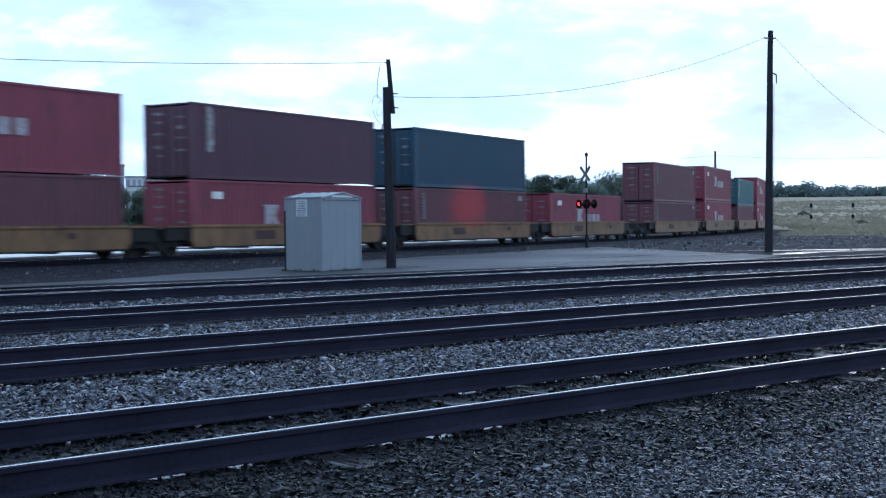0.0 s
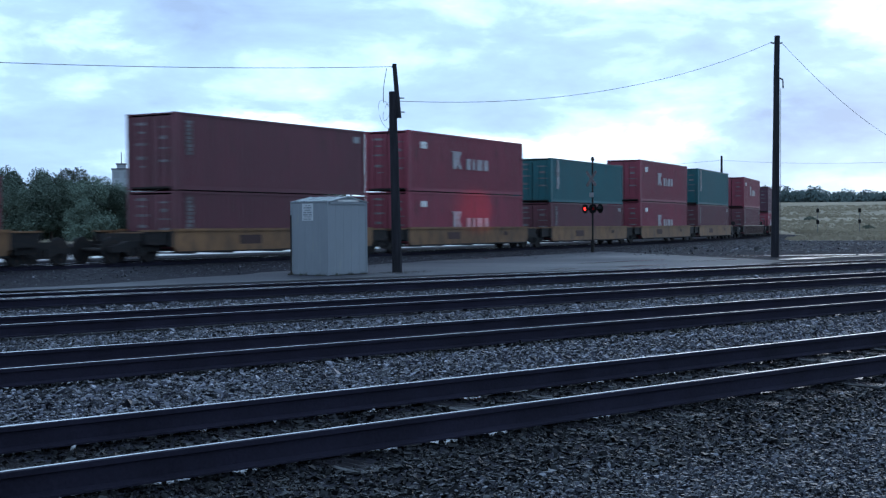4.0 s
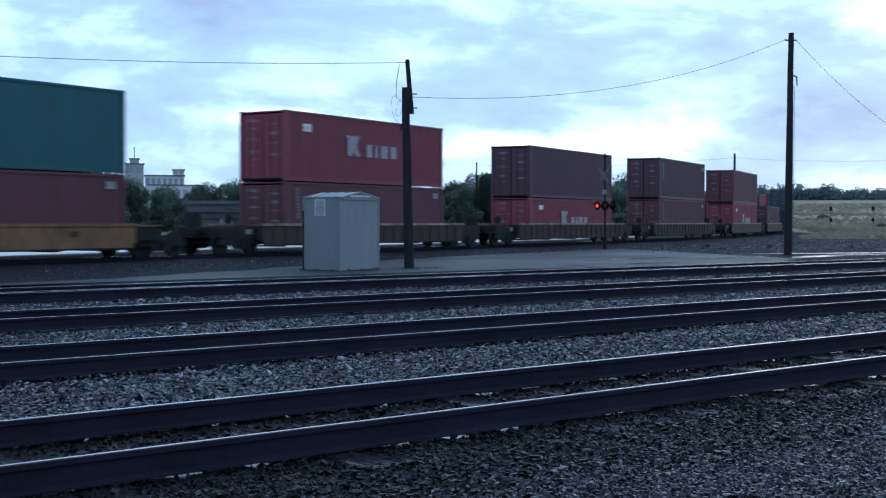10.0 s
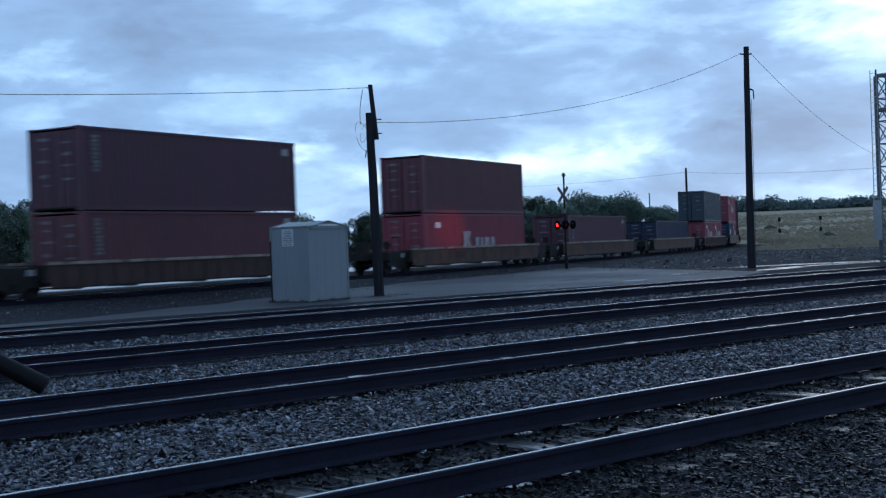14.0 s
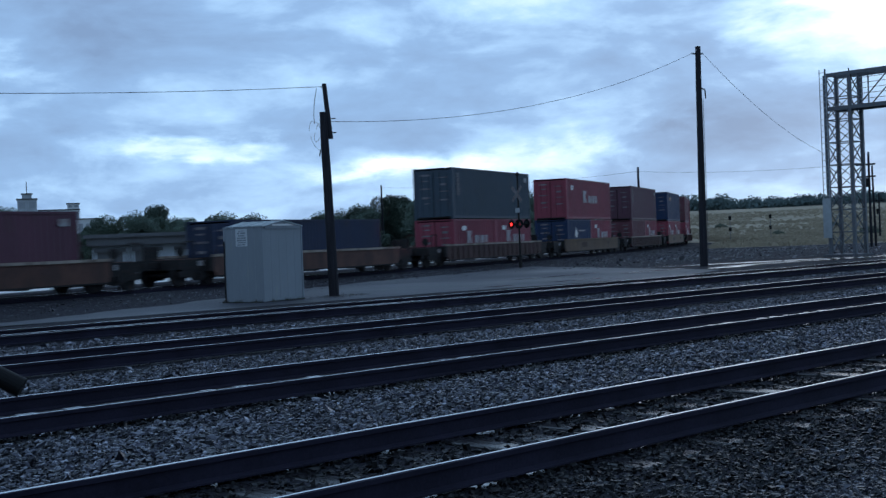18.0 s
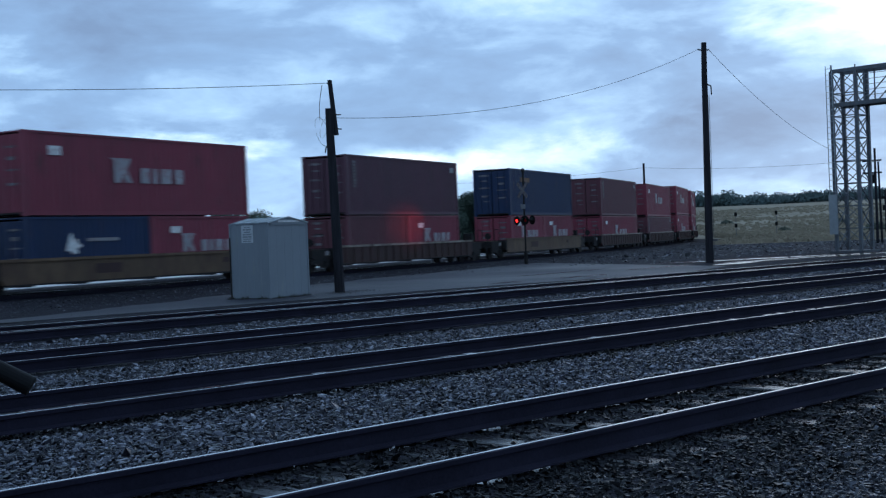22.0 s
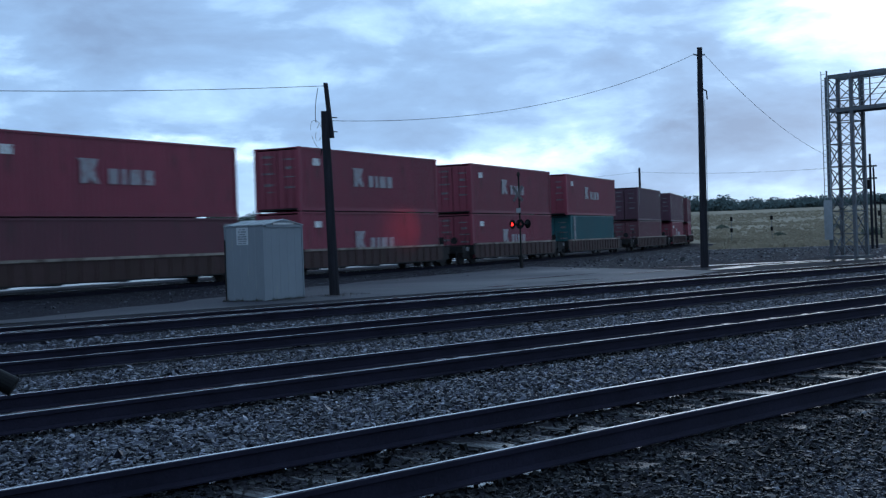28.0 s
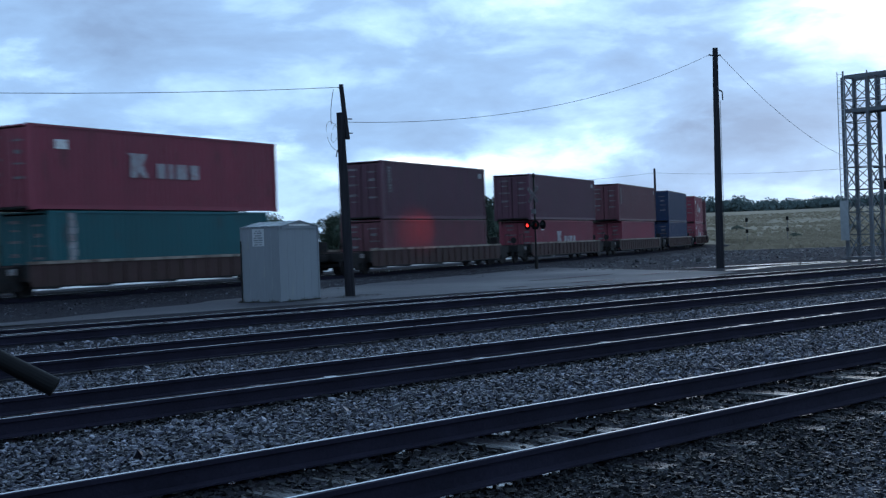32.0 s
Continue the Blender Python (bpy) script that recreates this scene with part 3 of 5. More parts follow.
for args in ((52.0, 34.9, 4.2, 0.42, -0.45, 1), (60, 30.8, 5.2, 0.42, -0.3, 2), (56.5, 33.3, 3.6, 0.34, -0.5, 9), (55.0, 31.6, 3.0, 0.26, -0.35, 11), (64.0, 31.6, 2.6, 0.24, -0.2, 12), (50.2, 32.2, 2.4, 0.3, -0.2, 10), (47, 31.5, 2.2, 0.4, 0.1, 5), (43.5, 33.0, 3.0, 0.22, 0.1, 13), (39.0, 34.5, 3.2, 0.2, 0.15, 14), (35.5, 30.4, 1.6, 0.3, 0.1, 3), (31, 30.2, 0.8, 0.2, 0.1, 4), (20.5, 14.9, 0.7, 0.18, 0.1, 8)):
    puddle(*args)


# ---- shipping containers ----
def corrugated(bm, length, y, z0, z1, depth, out):
    """A side wall of vertical folds; out is -1 or 1, the side that faces away from the box."""
    pitch = 0.278
    n = int((length - 0.3) / pitch)
    x = -n * pitch / 2
    cols = [(-length / 2 + 0.08, 0.0)]
    for i in range(n):
        for dx, d in ((0.0, 0.0), (0.072, 0.0), (0.14, depth), (0.21, depth)):
            cols.append((x + i * pitch + dx, d))
    cols.append((length / 2 - 0.08, 0.0))
    pairs = [(bm.verts.new((cx, y - out * d, z0)), bm.verts.new((cx, y - out * d, z1))) for cx, d in cols]
    for (a, b), (c, d) in zip(pairs, pairs[1:]):
        bm.faces.new((a, c, d, b))


def container(length, tall, material, style, label):
    """A container with its floor centre at the origin; its doors look to -x, its marked side to -y."""
    c = thing("shipping_container", label, "container", "containers on the train")
    hl, w = length / 2, 1.219
    for out in (-1, 1):
        bm = bmesh.new()
        corrugated(bm, length, out * (w - 0.02), 0.15, tall - 0.06, 0.036, out)
        part("side_panel", bm, material, c, "corrugated steel side wall")
    part("roof", boxes(((-hl + 0.06, -w + 0.05, tall - 0.06), (hl - 0.06, w - 0.05, tall - 0.01))), material, c)
    part("floor", boxes(((-hl + 0.06, -w + 0.05, 0.08), (hl - 0.06, w - 0.05, 0.15))), STEEL, c)
    part("rear_panel", boxes(((hl - 0.07, -w + 0.1, 0.12), (hl - 0.03, w - 0.1, tall - 0.1))), material, c)
    for sx in (-1, 1):
        for sy in (-1, 1):
            x0, y0 = sx * (hl - 0.08), sy * (w - 0.08)
            part("corner_post", boxes(((x0 - 0.08, y0 - 0.08, 0.118), (x0 + 0.08, y0 + 0.08, tall - 0.118)), ((x0 - 0.089, y0 - 0.084, 0), (x0 + 0.089, y0 + 0.084, 0.118)), ((x0 - 0.089, y0 - 0.084, tall - 0.118), (x0 + 0.089, y0 + 0.084, tall))), material, c)
    for sy in (-1, 1):
        part("top_rail", boxes(((-hl + 0.17, sy * (w - 0.035) - 0.035, tall - 0.09), (hl - 0.17, sy * (w - 0.035) + 0.035, tall - 0.005))), material, c)
        part("bottom_rail", boxes(((-hl + 0.17, sy * (w - 0.03) - 0.03, 0.02), (hl - 0.17, sy * (w - 0.03) + 0.03, 0.17))), material, c)
    for k in (-1, 1):
        bm = boxes(((-hl + 0.05, k * 0.56 - 0.53, 0.14), (-hl + 0.10, k * 0.56 + 0.53, tall - 0.13)))
        for z in (0.25, 0.48, 0.71):
            box(bm, (-hl + 0.035, k * 0.56 - 0.46, tall * z - 0.1), (-hl + 0.055, k * 0.56 + 0.46, tall * z + 0.1))
        door = part("door", bm, material, c)
        for dy in (-0.28, 0.16):
            part("locking_bar", rods(((-hl + 0.02, k * 0.56 + dy, 0.16), (-hl + 0.02, k * 0.56 + dy, tall - 0.15), 0.021), n=6), material, door)
        for z, off, wd, hz in ((0.845, 0.10, 0.62, 0.11), (0.74, 0.16, 0.44, 0.07), (0.585, 0.06, 0.66, 0.09), (0.40, 0.14, 0.5, 0.12), (0.30, 0.12, 0.34, 0.06)) if k > 0 else ((0.80, 0.12, 0.58, 0.07), (0.655, 0.20, 0.36, 0.13), (0.53, 0.08, 0.6, 0.06), (0.36, 0.10, 0.52, 0.09)):
            part("marking_bar", boxes(((-hl + 0.027, k * 0.56 - 0.46 + off, tall * z), (-hl + 0.034, k * 0.56 - 0.46 + off + wd, tall * z + hz))), DULL, door, "dull unreadable marking")
    y0, y1 = -w + 0.012, -w - 0.006
    if style == "letters" or style == "letters_small":
        k = 0.94 if style == "letters" else 0.74
        x, z = (-length * 0.17 + 0.28, tall * (0.415 if tall > 2.6 else 0.30)) if style == "letters" else (-length * 0.2, tall * 0.40)
        x1 = x + 1.0 * k
        bm = bmesh.new()
        prism(bm, [(x, z), (x + 0.36 * k, z), (x + 0.44 * k, z + 0.30 * k), (x + 0.66 * k, z), (x1, z), (x + 0.70 * k, z + 0.5 * k), (x1 - 0.04 * k, z + 0.95 * k), (x - 0.2 * k, z + 0.95 * k), (x, z + 0.84 * k)], y1, y0)
        part("mark", bm, LETTER, c, "large plain white painted shape")
        for dx, wd in ((1.50, 0.50), (2.22, 0.24), (2.68, 0.64), (3.54, 0.52)):
            part("mark", boxes(((x + dx * k, y1, z), (x + (dx + wd) * k, y0, z + 0.60 * k))), LETTER, c, "plain white painted bar")
        part("placard", boxes(((-hl + 1.15, y1, tall * 0.72), (-hl + 1.72, y0, tall * 0.83))), WHITE, c, "pale rectangular placard")
    elif style == "column":
        for i in range(9):
            z = tall * 0.86 - i * 0.145
            part("marking_bar", boxes(((-hl + 0.62, y1, z), (-hl + 0.62 + (0.34, 0.30, 0.36, 0.32)[i % 4], y0, z + 0.11))), DULL, c, "small pale marking bar")
        part("placard", boxes(((hl - 0.9, y1, tall * 0.8), (hl - 0.45, y0, tall * 0.9))), FADED, c, "small pale marking")
    elif style == "tall":
        for i in range(7):
            z = tall * 0.88 - i * 0.25
            part("marking_bar", boxes(((-hl + 0.85 + 0.03 * (i % 2), y1, z), (-hl + 1.18 + 0.04 * (i % 3), y0, z + 0.235))), FADED, c, "pale marking bar")
    elif style == "badge":
        part("marking_bar", boxes(((-hl + 1.9, y1, tall * 0.72), (-hl + 3.6, y0, tall * 0.82))), YELLOW, c, "faded yellow company bar")
    elif style == "star":
        bm = bmesh.new()
        pts = []
        for i in range(14):
            a, r = 2 * math.pi * i / 14, (0.44, 0.26, 0.34, 0.22, 0.48, 0.30, 0.26, 0.30, 0.40, 0.20, 0.30, 0.24, 0.36, 0.22)[i]
            pts.append((-0.9 + r * math.cos(a), tall * 0.55 + r * math.sin(a)))
        prism(bm, pts, y1, y0)
        part("badge", bm, WHITE, c, "white ragged badge")
        part("marking_bar", boxes(((-0.2, y1, tall * 0.62), (1.35, y0, tall * 0.67))), FADED, c, "white bar")
    return c


# ---- well cars ----
WHEEL_R = 0.46


def truck(parent, x, label="dark two-axle truck"):
    bm = boxes(((-0.16, -0.95, 0.42), (0.16, 0.95, 0.66)))
    soften(bm, 0.03, 1)
    t = part("truck", bm, STEEL, parent, label)
    t.location = (x, 0, 0)
    for sy in (-1, 1):
        bm = bmesh.new()
        prism(bm, [(-1.22, 0.40), (-1.05, 0.36), (-0.62, 0.40), (-0.32, 0.22), (0.32, 0.22), (0.62, 0.40), (1.05, 0.36), (1.22, 0.40), (1.22, 0.58), (0.9, 0.66), (0.4, 0.78), (-0.4, 0.78), (-0.9, 0.66), (-1.22, 0.58)], sy * 1.02 - 0.06, sy * 1.02 + 0.06)
        part("side_frame", bm, STEEL, t)
        part("spring_nest", rods(((-0.1, sy * 1.1, 0.3), (-0.1, sy * 1.1, 0.55), 0.07), ((0.1, sy * 1.1, 0.3), (0.1, sy * 1.1, 0.55), 0.07), n=8), STEEL, t)
    for dx in (-0.889, 0.889):
        bm = rods(((0, -0.98, 0), (0, 0.98, 0), 0.085), n=10)
        for sy in (-1, 1):
            rod(bm, (0, sy * 0.70, 0), (0, sy * 0.735, 0), WHEEL_R + 0.025, n=24)
            rod(bm, (0, sy * 0.735, 0), (0, sy * 0.83, 0), WHEEL_R, n=24)
            rod(bm, (0, sy * 0.83, 0), (0, sy * 0.86, 0), WHEEL_R * 0.45, n=12)
        ws = part("wheelset", bm, STEEL, t)
        ws.location = (dx, 0, WHEEL_R)
    return t


def well_car(pitch, material, ribbed, joined, lead, label):
    """A well car with its middle at the origin on the rail head. joined: shares its rear truck with the next unit."""
    c = thing("well_car", label, "rail car", "well cars of the train")
    half = pitch / 2 - 1.55 if joined else max(min(pitch / 2 - 2.6, 7.75), 7.0)
    top, low = 1.11, 0.37
    for sy in (-1, 1):
        bm = bmesh.new()
        prism(bm, [(-half + 0.12, low), (half - 0.12, low), (half, low + 0.2), (half, top), (-half, top), (-half, low + 0.2)], sy * 1.36 - 0.025, sy * 1.36 + 0.025)
        side = part("side_sill", bm, material, c)
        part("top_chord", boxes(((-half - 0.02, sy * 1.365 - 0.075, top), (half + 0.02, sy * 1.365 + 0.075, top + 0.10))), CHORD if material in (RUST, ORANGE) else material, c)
        # near-black instead of car paint: the shade on the lower flange, as colour
        part("bottom_chord", boxes(((-half + 0.12, sy * 1.34 - 0.09, low - 0.06), (half - 0.12, sy * 1.34 + 0.06, low))), STEEL, c)
        if ribbed:
            n = int(2 * half / 0.78)
            for i in range(n):
                x = -half + 0.7 + i * (2 * half - 1.4) / (n - 1)
                part("rib", boxes(((x - 0.05, sy * 1.40 - 0.03, low + 0.02), (x + 0.05, sy * 1.40 + 0.03, top))), material, side)
        else:
            part("label_panel", boxes(((-half * 0.42, sy * 1.392 - 0.006, 0.60), (-half * 0.42 + 1.3, sy * 1.392 + 0.006, 0.95))), RUST, side, "dark unreadable stencil panel")
            part("label_panel", boxes(((half * 0.55, sy * 1.392 - 0.006, 0.75), (half * 0.55 + 0.4, sy * 1.392 + 0.006, 0.95))), RUST, side)
    for k in (-0.82, -0.48, 0.0, 0.48, 0.82):
        part("cross_member", boxes(((k * half - 0.16, -1.3, 0.26), (k * half + 0.16, 1.3, 0.31))), STEEL, c)
    end = pitch / 2 - (0.25 if joined else 0.75)
    for sx in (-1, 1):
        a, b = sorted((sx * half, sx * end))
        bm = boxes(((a, -1.1, 0.66), (b, 1.1, 1.05)), ((a if sx > 0 else b - 0.2, -1.38, 0.55), (a + 0.2 if sx > 0 else b, 1.38, top)))
        plat = part("end_platform", bm, STEEL, c)
        part("tread_plate", boxes(((a + 0.25, -0.9, 1.05), (b - 0.1, 0.9, 1.075))), material, plat)
        part("end_placard", boxes(((sx * (half + 0.5) - 0.16, -1.115, 0.78), (sx * (half + 0.5) + 0.16, -1.10, 0.98))), FADED, plat, "small pale plate")
        if not joined:
            part("brake_wheel", rods(((sx * (half + 1.05), -0.55, 1.38), (sx * (half + 1.09), -0.55, 1.38), 0.2), ((sx * (half + 1.07), -0.55, 1.05), (sx * (half + 1.07), -0.55, 1.38), 0.03), n=14), STEEL, plat)
        if not joined:
            part("coupler", boxes(((sx * end if sx > 0 else -pitch / 2 - 0.1, -0.14, 0.72), (pitch / 2 + 0.1 if sx > 0 else -end, 0.14, 0.98))), STEEL, c)
            for sy in (-1, 1):
                part("grab_iron", rods(((sx * (end - 0.1), sy * 1.25, 0.98), (sx * (end - 0.1), sy * 1.25, 1.75), 0.02), ((sx * (end - 0.1), sy * 1.25, 1.75), (sx * (end - 0.75), sy * 1.25, 1.75), 0.02), ((sx * (end - 0.75), sy * 1.25, 1.75), (sx * (end - 0.75), sy * 1.25, 0.98), 0.02), n=6), STEEL, c)
        else:
            for sy in (-1, 1):
                part("walkway", boxes(((a, sy * 1.15 - 0.2, 1.10), (b, sy * 1.15 + 0.2, 1.16))), material, c)
                # added plate: makes the gap over the shared truck one dark mass
                part("end_skirt", boxes(((a, sy * 1.25 - 0.05, 0.62), (b, sy * 1.25 + 0.05, 1.10))), STEEL, c, "dark plate added to fill the gap over the truck")
    if joined:
        truck(c, pitch / 2)
        if lead:
            truck(c, -pitch / 2)
    else:
        truck(c, pitch / 2 - 2.0)
        truck(c, -pitch / 2 + 2.0)
        part("brake_housing", boxes(((-end + 0.1, 0.25, 0.98), (-end + 0.45, 0.75, 1.6))), STEEL, c)
    return c


SPEED = 13.145
FLOOR = 0.325
TALL, LOW, L40, L45, L20 = 2.896, 2.591, 12.19, 13.72, 6.06
WORDS = {"letters": "with plain white side bars", "letters_small": "with small white side bars", "column": "with a column of white marks", "tall": "with a tall column of white marks", "badge": "with a faded yellow bar", "star": "with a white ragged badge", "plain": "with plain sides"}
PAINTS = {"red": RED, "brown": BROWN, "plum": PLUM, "teal": TEAL, "navy": NAVY, "slate": SLATE, "petrol blue": PETROL, "blue-black": INK}
CARS = {"yellow": (YELLOW, False, True, "yellow articulated well car with stained smooth sides"),
        "tan": (TAN, False, False, "faded tan well car with smooth sides"),
        "brown": (RUST, True, False, "weathered brown well car with ribbed sides"),
        "orange": (ORANGE, False, False, "rusty brown well car with smooth sides")}
# place of the leading container's end along the curve at the start, upper load, lower load, car
# heights: lower then upper, H for high-cube and L for standard
R, B, P, T, N, S, K, I = "red", "brown", "plum", "teal", "navy", "slate", "petrol blue", "blue-black"
TRAIN = [
    (-36.0, (B, "column"), (R, "letters"), "yellow", 15.7, "HH"), (-20.3, (R, "letters"), (B, "plain"), "yellow", 15.7, "HH"), (-4.6, (P, "tall"), (R, "letters"), "yellow", 15.7, "HH"), (11.13, (K, "plain"), (B, "column"), "yellow", 15.7, "HH"), (26.82, None, (R, "letters"), "yellow", 15.7, "HH"),
    (46.74, (B, "column"), (B, "column"), "yellow", 15.85, "LH"), (62.54, (R, "letters"), (R, "letters"), "yellow", 15.85, "HH"), (78.61, (T, "tall"), (B, "column"), "yellow", 15.85, "LL"), (94.5, (R, "letters"), (R, "letters"), "yellow", 15.85, "HH"), (110.33, (T, "tall"), (B, "column"), "yellow", 15.85, "HH"),
    (131.19, (R, "letters"), (B, "column"), "brown", 21.4, "HH"), (152.96, (P, "plain"), (R, "letters"), "brown", 21.6, "LH"), (174.89, (P, "column"), (B, "column"), "brown", 21.8, "HH"), (197.95, (B, "plain"), (R, "letters"), "orange", 20.6, "HH"),
    (217.39, None, (P, "column"), "orange", 20.0, "HH"), (238.4, None, (I, "plain"), "orange", 20.6, "LL"), (259.27, (S, "column"), ((R, "letters_small"), (R, "letters_small")), "brown", 20.2, "LH"), (279.39, (R, "letters"), ((N, "star"), (R, "letters_small")), "tan", 20.0, "LH"),
    (299.45, (P, "column"), ((B, "plain"), (R, "letters_small")), "brown", 20.0, "LH"), (319.49, (N, "badge"), ((R, "letters_small"), (R, "letters_small")), "tan", 19.9, "LH"), (339.44, (B, "column"), (R, "letters"), "brown", 18.2, "LH"),
    (356.13, (R, "letters", 45), (B, "column", 45), "brown", 18.2, "LH"), (374.54, (R, "letters", 45), (R, "letters", 45), "brown", 18.3, "HH"), (392.88, (R, "letters", 45), (R, "letters", 45), "brown", 17.9, "HH"), (410.28, (R, "letters", 45), (T, "tall"), "brown", 19.6, "HH"),
    (432.95, (P, "column"), (B, "plain"), "brown", 20.4, "LH"), (452.19, (P, "column", 45), (R, "letters"), "brown", 19.6, "LH"), (472.69, (B, "column", 45), (R, "plain"), "brown", 20.3, "LH"), (493.1, (N, "plain"), (N, "plain"), "brown", 20.4, "LH"), (513.5, (R, "letters"), (R, "letters"), "brown", 20.4, "LH"), (533.9, (B, "column"), (B, "plain"), "brown", 20.4, "LH"), (554.3, (T, "tall"), (R, "letters"), "brown", 20.4, "HH"), (574.7, (P, "plain"), (B, "column"), "brown", 20.4, "LH")]

MADE, MOVERS, USED = {}, [], set()


def load(length, tall, spec):
    """A container of this length, height, paint and marking: built once, then copied."""
    key = (length, tall, spec[0], spec[1])
    feet = {L40: "forty-foot", L45: "forty-five-foot", L20: "twenty-foot"}[length]
    if key not in MADE:
        MADE[key] = container(length, tall, PAINTS[spec[0]], spec[1], "%s %s shipping container %s" % (spec[0], feet, WORDS[spec[1]]))
        return MADE[key]
    return copy_thing(MADE[key], Matrix())


def car_of(kind, pitch, lead):
    key = (kind, pitch, lead)
    if key not in MADE:
        m, ribbed, joined, label = CARS[kind]
        MADE[key] = well_car(pitch, m, ribbed, joined, lead, label)
        return MADE[key]
    return copy_thing(MADE[key], Matrix())


def make_train():
    tall = {"H": TALL, "L": LOW}
    deep = {"H": LOW, "L": 2.286}
    for i, (s, upper, lower, kind, pitch, heights) in enumerate(TRAIN):
        mid = s + (L45 if upper and len(upper) > 2 else L40) / 2
        MOVERS.append((car_of(kind, pitch, kind == "yellow" and i in (0, 5)), mid, 0.0, 0.0))
        h0, h1 = deep[heights[0]], tall[heights[1]]
        if isinstance(lower[0], tuple):
            for k, spec in zip((-1, 1), lower):
                MOVERS.append((load(L20, h0, spec), mid, k * 3.065, FLOOR))
        else:
            MOVERS.append((load(L45 if len(lower) > 2 else L40, h0, lower), mid, 0.0, FLOOR))
        if upper:
            MOVERS.append((load(L45 if len(upper) > 2 else L40, h1, upper), mid, 0.0, FLOOR + h0 + 0.03))


def travelled(t):
    """Metres run since the start: an almost steady pace."""
    return SPEED * t - 0.00058 * t * t


def rides(mid, ahead, up, t):
    x, y, h = on_curve(mid - travelled(t))
    return pose(x, y, RAIL_Z, 0, 0, math.degrees(h)) @ pose(ahead, 0, up)


make_train()


# ---- shed ----
def shed():
    s = thing("storage_shed", "grey-blue sheet metal shed with a notice by the tracks", "shed", m=pose(22.087, 31.364, GROUND, 0, 0, 15.2))
    w, d, e, r = 1.89, 1.43, 2.28, 2.43
    def wall(x0, y0, x1, y1, n):
        bm = bmesh.new()
        lx, ly = x1 - x0, y1 - y0
        ln = math.hypot(lx, ly)
        nx, ny = ly / ln, -lx / ln
        cols = []
        for i in range(n):
            for f, o in ((0.02, 0.012), (0.5, 0.012), (0.93, 0.012), (0.955, 0.006), (0.985, 0.006)):
                k = (i + f) / n
                cols.append((x0 + lx * k + nx * o, y0 + ly * k + ny * o))
        pr = [(bm.verts.new((x, y, 0.0)), bm.verts.new((x, y, e))) for x, y in cols]
        for (a, b), (c, dd) in zip(pr, pr[1:]):
            bm.faces.new((a, c, dd, b))
        return bm
    for args in ((0, d, 0, 0, 5), (0, 0, w, 0, 5), (w, 0, w, d, 5), (w, d, 0, d, 5)):
        part("wall_panel", wall(*args), SHED, s)
    for x, y in ((0, 0), (w, 0), (w, d), (0, d)):
        part("corner_trim", boxes(((x - 0.03, y - 0.03, 0), (x + 0.03, y + 0.03, e))), SHED, s)
    for yy in (0.0, d):
        bm = bmesh.new()
        prism(bm, [(0, e), (w, e), (w / 2, r - 0.03)], yy - 0.01, yy + 0.01)
        part("gable", bm, SHED, s)
    for k in (0, 1):
        x0, x1 = (-0.04, w / 2) if k == 0 else (w + 0.04, w / 2)
        bm = bmesh.new()
        za = e - 0.03
        vs = [bm.verts.new(p) for p in ((x0, -0.07, za), (x1, -0.07, r), (x1, d + 0.05, r), (x0, d + 0.05, za))]
        f = bm.faces.new(vs)
        bmesh.ops.solidify(bm, geom=[f], thickness=0.035)
        roof = part("roof_slope", bm, SHED_ROOF, s, "pale wet metal roof")
        for q in range(5):
            yy = -0.05 + q * (d + 0.08) / 4
            b2 = bmesh.new()
            beam(b2, (x0, yy, za + 0.008), (x1, yy, r + 0.008), 0.02, 0.016)
            part("roof_seam", b2, SHED_ROOF, roof)
    part("gable_vent", boxes(((w * 0.24, -0.035, e - 0.01), (w * 0.80, -0.012, e + 0.045))), WHITE, s, "pale strip under the ridge")
    part("eave_fascia", boxes(((0.08, -0.05, e - 0.09), (w - 0.08, -0.02, e - 0.03))), SHED, s)
    b = boxes(((-0.02, d - 0.88, 1.69), (-0.006, d - 0.44, 2.21)))
    notice = part("notice", b, NOTICE, s, "white notice board with dark unreadable lines")
    rows = ((2.145, 0.030, (0.12, 0.20, 0.24, 0.33)), (2.080, 0.045, (0.07, 0.15, 0.18, 0.37)), (2.005, 0.040, (0.10, 0.34)), (1.935, 0.045, (0.06, 0.17, 0.20, 0.38)), (1.865, 0.045, (0.05, 0.24, 0.27, 0.39)), (1.800, 0.030, (0.08, 0.38)), (1.735, 0.035, (0.06, 0.22, 0.25, 0.36)))
    for z, tall, cuts in rows:
        for y0, y1 in zip(cuts[::2], cuts[1::2]):
            part("notice_line", boxes(((-0.026, d - 0.44 - y1, z - tall / 2), (-0.021, d - 0.44 - y0, z + tall / 2))), SHED, notice)
    part("door_edge", boxes(((-0.035, d - 0.02, 0.02), (0.0, d + 0.035, e - 0.42))), STEEL, s, "dark open edge of the side")
    part("base_skid", boxes(((-0.03, -0.03, -0.04), (w + 0.03, d + 0.03, 0.03))), STEEL, s)


shed()


